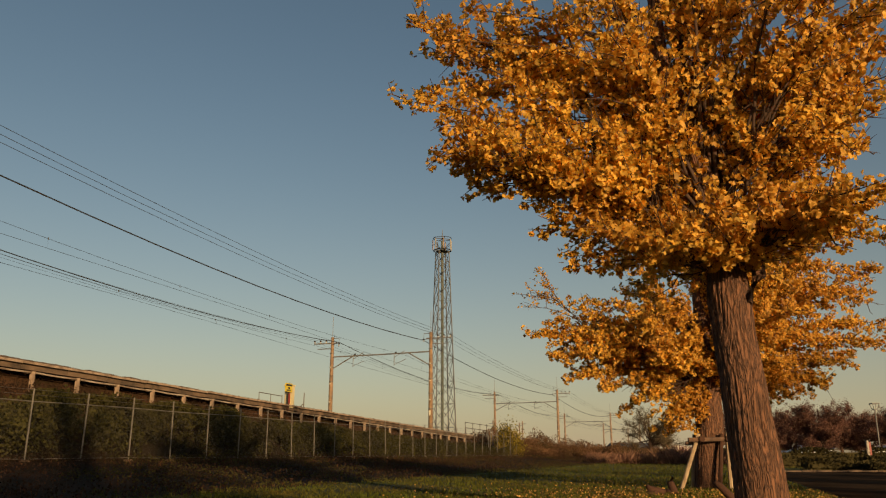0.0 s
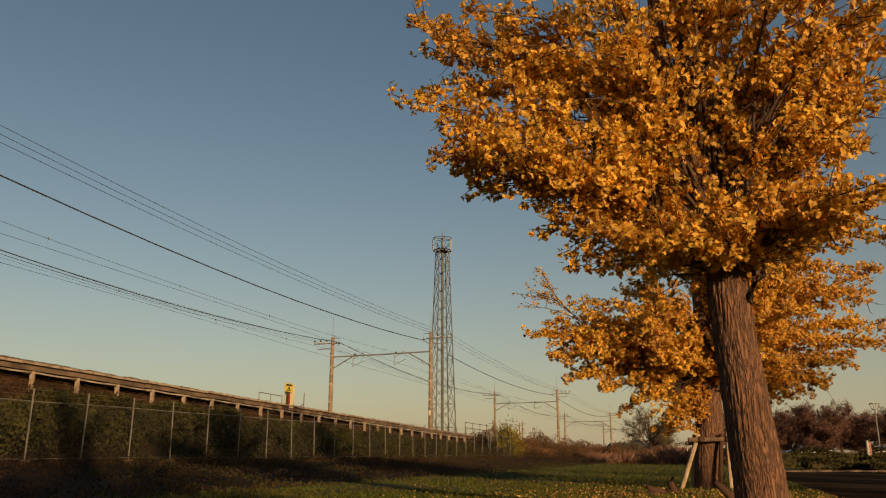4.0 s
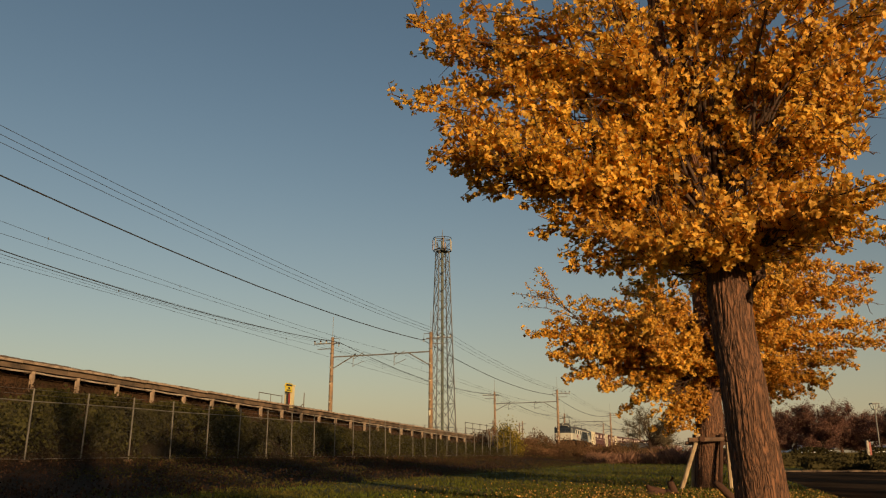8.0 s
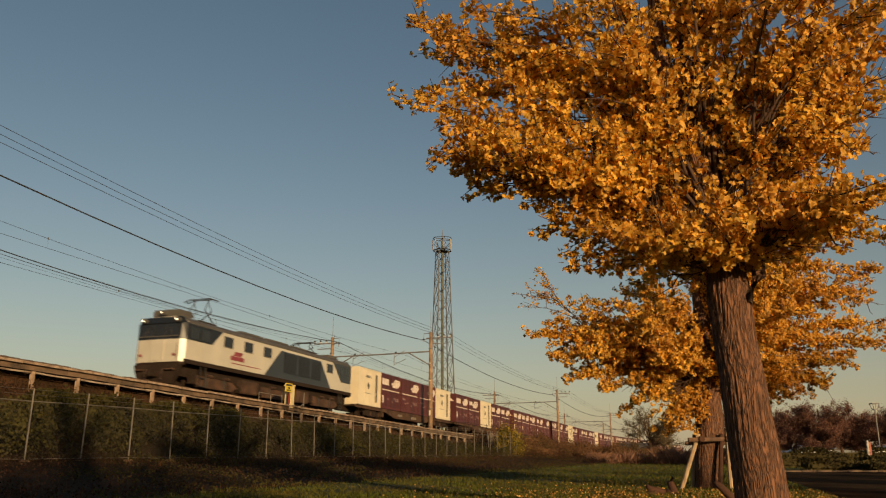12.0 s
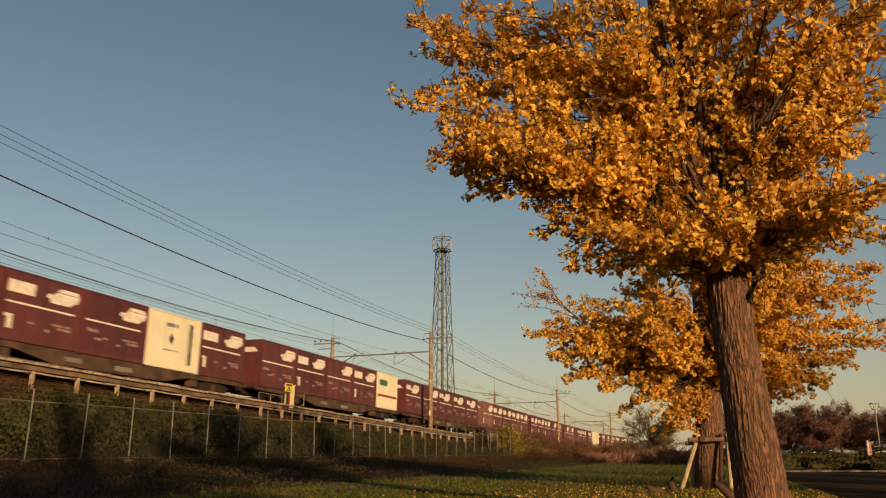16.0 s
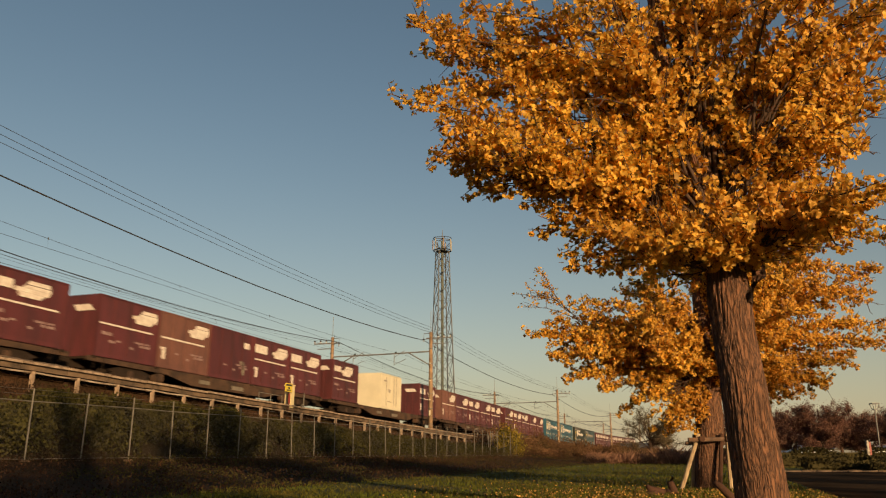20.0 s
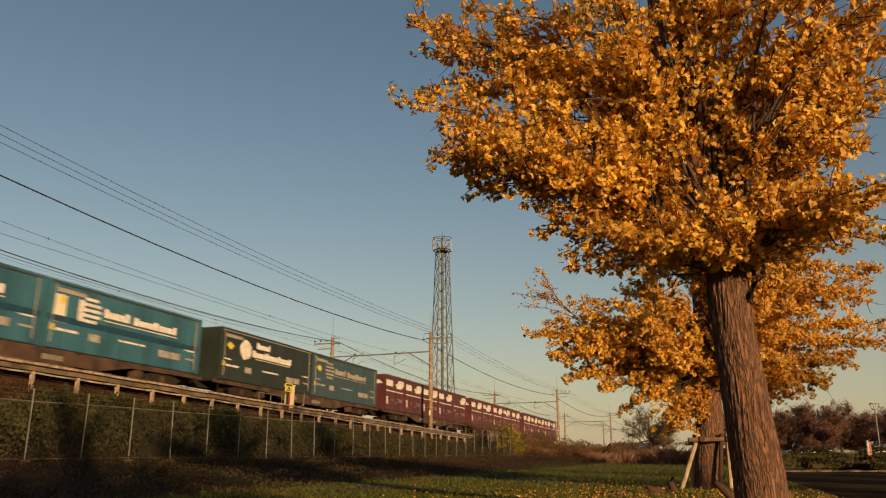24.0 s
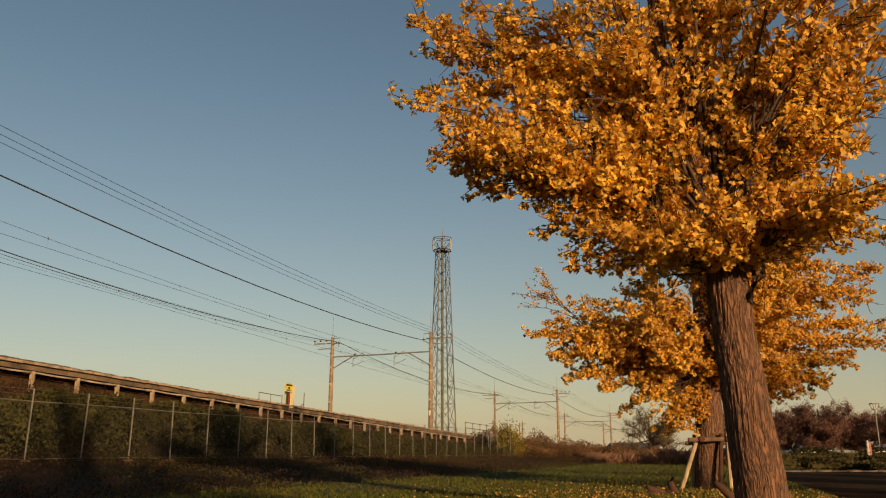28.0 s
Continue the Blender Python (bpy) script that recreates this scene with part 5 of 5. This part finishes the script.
        for xx in (-0.14, 0.14):
            part("collector", Shape().tube([(px + xx, -0.95, hgt - 0.12), (px + xx, -0.6, hgt), (px + xx, 0.6, hgt), (px + xx, 0.95, hgt - 0.12)], 0.03, 5), M_DARK, p)
    # running gear
    part("underframe", Shape().box(0.1, L - 0.1, -0.95, 0.95, 0.8, 1.48).box(4.9, 6.9, -0.9, 0.9, 0.25, 0.8).box(10.5, 12.4, -0.9, 0.9, 0.25, 0.8).box(1.2, 4.7, -0.3, 0.3, 0.2, 0.8).box(12.6, 16.2, -0.3, 0.3, 0.2, 0.8).box(7.0, 10.3, -0.3, 0.3, 0.2, 0.8), M_UNDER, c)
    part("pilot", Shape().extrude_x([(-1.28, 1.3), (1.28, 1.3), (1.2, 0.95), (0.92, 0.42), (-0.92, 0.42), (-1.2, 0.95)], -0.02, 0.25), M_UNDER, c)
    part("coupler", Shape().bbox(-0.45, 0.0, -0.16, 0.16, 0.72, 1.0, 0.03), M_UNDER, c)
    part("step", Shape().box(-0.15, 0.25, -1.3, -0.8, 0.32, 0.38), M_UNDER, c)
    for bx in (3.0, 8.65, 14.3):
        b = part("bogie", Shape().extrude_y([(bx - 1.9, 0.66), (bx - 1.4, 0.95), (bx + 1.4, 0.86), (bx + 1.9, 0.62), (bx + 1.3, 0.4), (bx - 1.3, 0.4)], -1.2, -1.0), M_RUSTY, c)
        for dx in (-1.2, 1.2):
            part("wheel", Shape().tube([(bx + dx, -0.64, 0.56), (bx + dx, -0.5, 0.56)], 0.56, 20), M_UNDER, b)
            part("axle_box", Shape().bbox(bx + dx - 0.2, bx + dx + 0.2, -1.26, -1.05, 0.38, 0.76, 0.03), M_RUSTY, b)
            part("spring", Shape().tube([(bx + dx * 0.6, -1.12, 0.45), (bx + dx * 0.6, -1.14, 0.9)], 0.11, 8), M_DARK, b)
        part("sand_box", Shape().bbox(bx - 1.95, bx - 1.6, -1.25, -0.95, 0.5, 1.0, 0.03), M_UNDER, b)
    for x in (1.55, 16.0):
        part("step_iron", Shape().bbox(x, x + 0.06, -1.34, -1.28, 0.4, 1.36, 0.01).bbox(x + 0.36, x + 0.42, -1.34, -1.28, 0.4, 1.36, 0.01).box(x, x + 0.42, -1.36, -1.2, 0.4, 0.45).box(x, x + 0.42, -1.36, -1.2, 0.8, 0.84), M_DARK, c)
    for x in (2.2, 3.6, 8.0, 9.3, 13.6, 15.0):
        part("brake_cylinder", Shape().tube([(x, -1.24, 0.98), (x + 0.45, -1.24, 0.98)], 0.08, 8), M_RUSTY, c)
    for x0, x1 in ((5.2, 6.7), (10.8, 12.2)):
        part("equipment_box", Shape().bbox(x0, x1, -1.28, -0.7, 0.42, 1.1, 0.04), M_RUSTY, c)
    part("air_tank", Shape().tube([(5.0, -1.0, 0.62), (6.9, -1.0, 0.62)], 0.2, 12), M_UNDER, c)
    return c


moving(build_locomotive(), FRONT_AT_12)


def build_wagon():
    """A flat container wagon, 20.4 m over couplers, with a deepened middle."""
    w = thing("container_wagon", Matrix(), "brown-grey flat container wagon with a deep-bellied frame", "wagon", "container wagons")
    L = 18.9
    prof = [(-0.35, 0.95), (L + 0.35, 0.95), (L + 0.35, 0.76), (14.4, 0.72), (12.6, 0.4), (6.3, 0.4), (4.5, 0.72), (-0.35, 0.76)]
    for y0, y1 in ((-1.22, -1.12), (1.12, 1.22)):
        part("side_sill", Shape().extrude_y(prof, y0, y1), M_RUSTY, w)
    part("floor", Shape().box(-0.3, L + 0.3, -1.12, 1.12, 0.84, 0.93), M_UNDER, w)
    part("centre_beam", Shape().box(-0.6, L + 0.6, -0.25, 0.25, 0.55, 0.86), M_UNDER, w)
    for x in (-0.75, L + 0.3):
        part("coupler", Shape().bbox(x, x + 0.45, -0.16, 0.16, 0.72, 1.0, 0.03), M_UNDER, w)
    for bx in (2.35, L - 2.35):
        b = part("bogie", Shape().extrude_y([(bx - 1.35, 0.55), (bx - 0.6, 0.74), (bx + 0.6, 0.74), (bx + 1.35, 0.55), (bx + 0.6, 0.3), (bx - 0.6, 0.3)], -1.08, -0.92), M_UNDER, w)
        for dx in (-0.95, 0.95):
            wh = part("wheel", Shape().tube([(bx + dx, -0.66, 0.43), (bx + dx, -0.5, 0.43)], 0.43, 18), M_UNDER, b)
            part("axle_box", Shape().bbox(bx + dx - 0.15, bx + dx + 0.15, -1.12, -0.96, 0.3, 0.58, 0.03), M_UNDER, b)
        part("brake_disc", Shape().tube([(bx, -1.1, 0.48), (bx, -1.0, 0.48)], 0.16, 12), M_RUSTY, b)
    part("brake_gear", Shape().box(5.6, 13.3, -0.3, 0.3, 0.12, 0.5).box(1.2, 3.5, -0.3, 0.3, 0.15, 0.5).box(L - 3.5, L - 1.2, -0.3, 0.3, 0.15, 0.5), M_UNDER, w)
    for x in (4.6, 5.5, 8.8, 11.5, 13.2, 14.1):
        part("cross_member", Shape().box(x, x + 0.12, -1.1, 1.1, 0.5 if 6 < x < 13 else 0.7, 0.84), M_UNDER, w)
    for x in (3.9, 10.9, 14.7):
        part("brake_box", Shape().bbox(x, x + 0.5, -1.18, -0.8, 0.36, 0.72, 0.03), M_RUSTY, w)
    part("brake_tank", Shape().tube([(7.0, -0.85, 0.6), (8.2, -0.85, 0.6)], 0.2, 10), M_RUSTY, w)
    part("label_plate", Shape().bbox(9.6, 10.6, -1.235, -1.22, 0.52, 0.72, 0.004), M_PLATE, w)
    part("label_plate", Shape().bbox(6.9, 7.7, -1.235, -1.22, 0.56, 0.74, 0.004), M_PLATE, w)
    for x in (0.0, 18.3):
        part("hand_rail", Shape().tube([(x, -1.24, 0.5), (x, -1.28, 0.95), (x + 0.5, -1.28, 0.95), (x + 0.5, -1.24, 0.5)], 0.014, 4), M_UNDER, w)
    for k in range(6):
        part("twist_lock", Shape().bbox(k * 3.78 - 0.12, k * 3.78 + 0.1, -1.26, -1.1, 0.88, 0.99, 0.02), M_UNDER, w)
    return w


LABELS = {
    "R": "maroon freight container with white panel, emblem and stripe",
    "P": "maroon freight container with paired white emblem and stripe",
    "L": "maroon freight container with one white emblem and stripe",
    "B": "faded rusty freight container with one white emblem",
    "N": "plain dark maroon freight container with a small white patch",
    "W": "cream refrigerated freight container with a dark side slit",
    "X": "plain cream refrigerated freight container with door seams",
    "G": "cream freight container with a green sign and brown stripe",
    "T": "deep blue-green long freight container with striped disc and white bars",
    "U": "weathered blue-grey long freight container with faded bars",
    "D": "dark green long freight container with white bars",
}


def build_container(kind):
    long = kind in "TUD"
    L, hw, H = (9.41, 1.24, 2.64) if long else (3.715, 1.225, 2.58)
    body = {"R": M_MAROON, "P": M_MAROON, "L": M_MAROON, "N": M_MAROON, "B": M_RUST, "W": M_CREAM, "X": M_CREAM, "G": M_CREAM, "T": M_TEAL, "U": M_BLUEGREY, "D": M_GREEN}[kind]
    c = thing("freight_container", Matrix(), LABELS[kind], "container", "freight containers")
    part("body", Shape().bbox(0.0, L, -hw + 0.03, hw - 0.03, 0.1, H - 0.03, 0.02), body, c)
    part("roof", Shape().bbox(-0.005, L + 0.005, -hw, hw, H - 0.08, H, 0.02), body, c)
    part("base_rail", Shape().bbox(-0.005, L + 0.005, -hw, hw, 0.03, 0.2, 0.02), body, c)
    for x in (0.0, L - 0.12):
        for y in (-hw, hw - 0.12):
            part("corner_post", Shape().bbox(x - 0.004, x + 0.124, y - 0.004 if y < 0 else y, y + 0.12 if y < 0 else y + 0.124, 0.0, H - 0.01, 0.015), body, c)
    y = -hw + 0.028
    P = lambda name, x0, x1, z0, z1, m, lab="": part(name, slab(Shape(), x0, x1, z0, z1, y), m, c, lab)
    n_seam = 9 if long else 4
    for k in range(1, n_seam):
        x = L * k / n_seam
        part("door_rib", Shape().bbox(x - 0.025, x + 0.025, y - 0.022, y + 0.01, 0.22, H - 0.12, 0.008), body, c)
    # end towards the front of the train
    for yy in (-0.55, 0.0, 0.55) if kind != "X" else ():
        part("end_rib", Shape().bbox(-0.03, 0.01, yy - 0.04, yy + 0.04, 0.2, H - 0.1, 0.01), body, c)
    if kind in "RPLBN":
        def emblem(x, z, k=1.0):
            """A slanted block of three tiers with a thin slit across it."""
            e = Shape()
            for tier in (((0.52, 0.43), (1.6, 0.43), (1.52, 0.57), (0.66, 0.57)), ((0.36, 0.29), (1.62, 0.29), (1.6, 0.405), (0.5, 0.405)), ((0.02, 0.13), (1.52, 0.13), (1.6, 0.285), (0.08, 0.285)), ((0.26, -0.04), (1.16, -0.04), (1.4, 0.125), (0.2, 0.125))):
                e.extrude_y([(x + p * k, z + q * k) for p, q in tier], y - 0.03, y)
            part("emblem", e, M_WHITE, c)
        if kind == "R":
            P("panel_label", 0.12, 1.32, 1.76, 2.2, M_WHITE).data.transform(Matrix.Translation((0, -0.024, 0)))
            emblem(1.85, 1.72)
        elif kind == "P":
            P("panel_label", 0.2, 1.1, 1.86, 2.2, M_WHITE).data.transform(Matrix.Translation((0, -0.024, 0)))
            emblem(1.15, 1.7, 1.05)
        elif kind in "LB":
            emblem(1.95, 1.74)
        else:
            P("panel_label", 2.9, 3.4, 1.8, 2.1, M_WHITE)
        if kind != "N":
            part("stripe", slab(Shape(), 0.1, 3.3, 1.37, 1.44, y, 0.028), M_WHITE, c)
        if kind == "N":
            part("vertical_mark", slab(slab(Shape(), 2.6, 3.0, 0.9, 1.1, y), 2.78, 3.05, 0.4, 0.9, y), M_PLATE, c)
        elif kind in "RB":
            part("vertical_mark", slab(slab(Shape(), 0.12, 0.5, 0.86, 0.97, y), 0.28, 0.5, 0.45, 0.86, y), M_WHITE, c)
        else:
            P("small_label", 0.3, 0.95, 0.95, 1.08, M_FAINT)
            P("small_label", 0.75, 1.1, 0.66, 0.76, M_FAINT)
        for x0, x1, z0, z1 in ((2.25, 3.2, 0.84, 0.92), (2.6, 3.25, 0.7, 0.8), (1.2, 1.45, 0.74, 0.82), (2.0, 2.2, 0.55, 0.65)):
            P("text_bar", x0, x1, z0, z1, M_FAINT)
        part("end_emblem", Shape().extrude_x([(-1.0, 1.9), (-0.1, 1.9), (0.1, 2.16), (-0.75, 2.16)], -0.042, -0.03), M_WHITE, c)
    elif kind == "W":
        part("side_slit", slab(Shape(), 2.92, 3.12, 0.35, 2.28, y, 0.006), M_DARK, c)
        part("side_post", Shape().bbox(3.12, 3.7, y - 0.03, y + 0.01, 0.12, 2.4, 0.01), M_CREAM, c)
        part("mark", Shape().extrude_y([(1.45, 1.4), (1.62, 1.15), (1.79, 1.4), (1.62, 1.65)], y - 0.03, y), M_BLACK, c)
        P("text_bar", 1.2, 2.05, 1.95, 2.12, M_STEEL)
        P("text_bar", 1.1, 2.1, 0.85, 0.9, M_STEEL)
        part("latch", Shape().tube([(2.75, y - 0.04, 0.3), (2.75, y - 0.04, 2.3)], 0.02, 5), M_GALV, c)
    elif kind == "X":
        for x in (0.9, 2.3, 2.75):
            part("latch", Shape().tube([(x, y - 0.03, 0.3), (x, y - 0.03, 2.4)], 0.018, 5), M_GRIMY, c)
        P("text_bar", 0.5, 1.1, 2.0, 2.12, M_GRIMY)
        P("text_bar", 1.35, 1.75, 1.25, 1.5, M_GRIMY)
        P("text_bar", 1.2, 2.0, 0.55, 0.62, M_GRIMY)
    elif kind == "G":
        part("stripe", slab(Shape(), 0.13, 3.59, 0.86, 1.02, y, 0.028), M_LOGO, c)
        part("sign", slab(Shape(), 0.55, 1.85, 1.68, 2.08, y, 0.03), M_SIGN_G, c, "green rectangular sign")
    else:
        ink = M_WHITE if kind != "U" else M_GRIMY
        part("stripe", slab(Shape(), 0.2, 9.2, 2.5, 2.54, y, 0.03), M_GRIMY if kind == "D" else M_RUSTY, c)
        disc = Shape()
        if kind == "D":
            disc.extrude_y([(2.25 + (0.5 + 0.04 * math.sin(w * 2.1)) * math.cos(w * math.pi / 7), 1.75 + (0.52 + 0.04 * math.sin(w * 3.3)) * math.sin(w * math.pi / 7)) for w in range(14)], y - 0.03, y)
        for k in range(5 if kind != "D" else 0):
            z = -0.44 + k * 0.22
            q = math.sqrt(max(0.0, 0.56 ** 2 - z * z))
            disc.box(2.25 - q, 2.25 + q, y - 0.03, y, 1.75 + z - 0.06, 1.75 + z + 0.06)
        part("disc", disc, M_GRIMY if kind == "U" else M_WHITE, c)
        if kind == "T":
            part("deep_band", slab(Shape(), 0.13, 9.28, 1.06, 1.3, y, 0.02), M_DEEP, c, "deep blue band along the side")
            part("arrow", slab(Shape(), 0.42, 0.95, 1.3, 2.1, y, 0.03), M_CREAM, c, "pale upright bar with a yellow top")
            part("arrow_tip", Shape().extrude_y([(0.55, 1.9), (0.75, 1.72), (0.95, 1.9), (0.75, 2.15)], y - 0.036, y - 0.03), M_YELLOW, c)
            part("upright_bar", slab(Shape(), 1.6, 1.86, 1.25, 2.1, y, 0.034), M_WHITE, c)
            part("top_bar", slab(Shape(), 0.45, 1.9, 2.2, 2.36, y, 0.03), M_GRIMY, c)
        else:
            part("arrow", Shape().extrude_y([(0.55, 1.78), (0.9, 1.58), (1.2, 1.78), (0.85, 1.98)], y - 0.03, y), M_YELLOW, c)
            part("top_bar", slab(Shape(), 0.45, 1.9, 2.2, 2.36, y, 0.03), M_GRIMY, c)
        bars = ((3.3, 4.6, 1.95, 2.28), (2.9, 6.9, 1.46, 1.82), (3.3, 6.8, 1.36, 1.39)) if kind == "D" else ((3.0, 4.5, 1.62, 1.98), (4.75, 7.6, 1.6, 1.94), (3.0, 7.6, 1.47, 1.51))
        for k, (x0, x1, z0, z1) in enumerate(bars):
            x, j = x0, 0
            while x < x1 - 0.05:
                wd = min(x1 - x, 0.2 + 0.07 * ((j * 7 + k) % 3)) if k < 2 else x1 - x
                top = z1 if k > 1 or j % 4 == 0 else z1 - 0.09
                part("letter_bar", slab(Shape(), x, x + wd, z0, top, y, 0.03), ink, c)
                x += wd + 0.045
                j += 1
        for x0, x1, z0, z1, m in ((0.4, 1.0, 1.05, 1.12, ink), (4.0, 5.6, 0.78, 0.86, ink), (6.5, 8.0, 0.5, 0.8, M_GRIMY), (8.3, 9.0, 1.0, 1.06, ink), (0.6, 1.7, 0.72, 0.82, ink), (8.4, 9.0, 0.6, 0.68, M_GRIMY), (2.3, 2.9, 0.55, 0.85, M_GRIMY), (0.3, 0.5, 0.7, 0.95, M_YELLOW)):
            P("text_bar", x0, x1, z0, z1, m)
        for x in (0.35, 9.0):
            part("lock_rod", Shape().tube([(x, y - 0.04, 0.2), (x, y - 0.04, 2.5)], 0.018, 5), M_GRIMY, c)
    return c


made = {}


def another(key, build):
    if key in made:
        return copy_thing(made[key], Matrix())
    made[key] = build()
    return made[key]


TRAIN = ["WRLLW", "RPWRR", "RRPRL", "PRLWR", "LRLRG", "PLPPP", "BRRRR", "RRRLP", "LBNRR", "P-X-R", "BLRLR", "LRPLL", "TT", "DU", "RRRRL", "RPRPR", "RRRRP"]
for wi, slots in enumerate(TRAIN):
    s0 = WAGON1 + 20.52 * wi
    moving(another("wagon", build_wagon), s0)
    pitch = 9.49 if len(slots) == 2 else 3.79
    for k, kind in enumerate(slots):
        if kind != "-":
            moving(another(kind, lambda: build_container(kind)), s0 + pitch * k, 0.95)


def motions():
    """The train passes at a steady speed."""
    for ob, s12, up, across in MOVERS:
        rows = []
        for k in range(29):
            t = float(k)
            s = s12 + (12.0 - t) * SPEED
            slope = (rail_z(s + 9) - rail_z(s - 1)) / 10
            rows.append((t, TP(s, TRACK_LAT + across, rail_z(s) + up, slope)))
        walk(ob, rows)


motions()
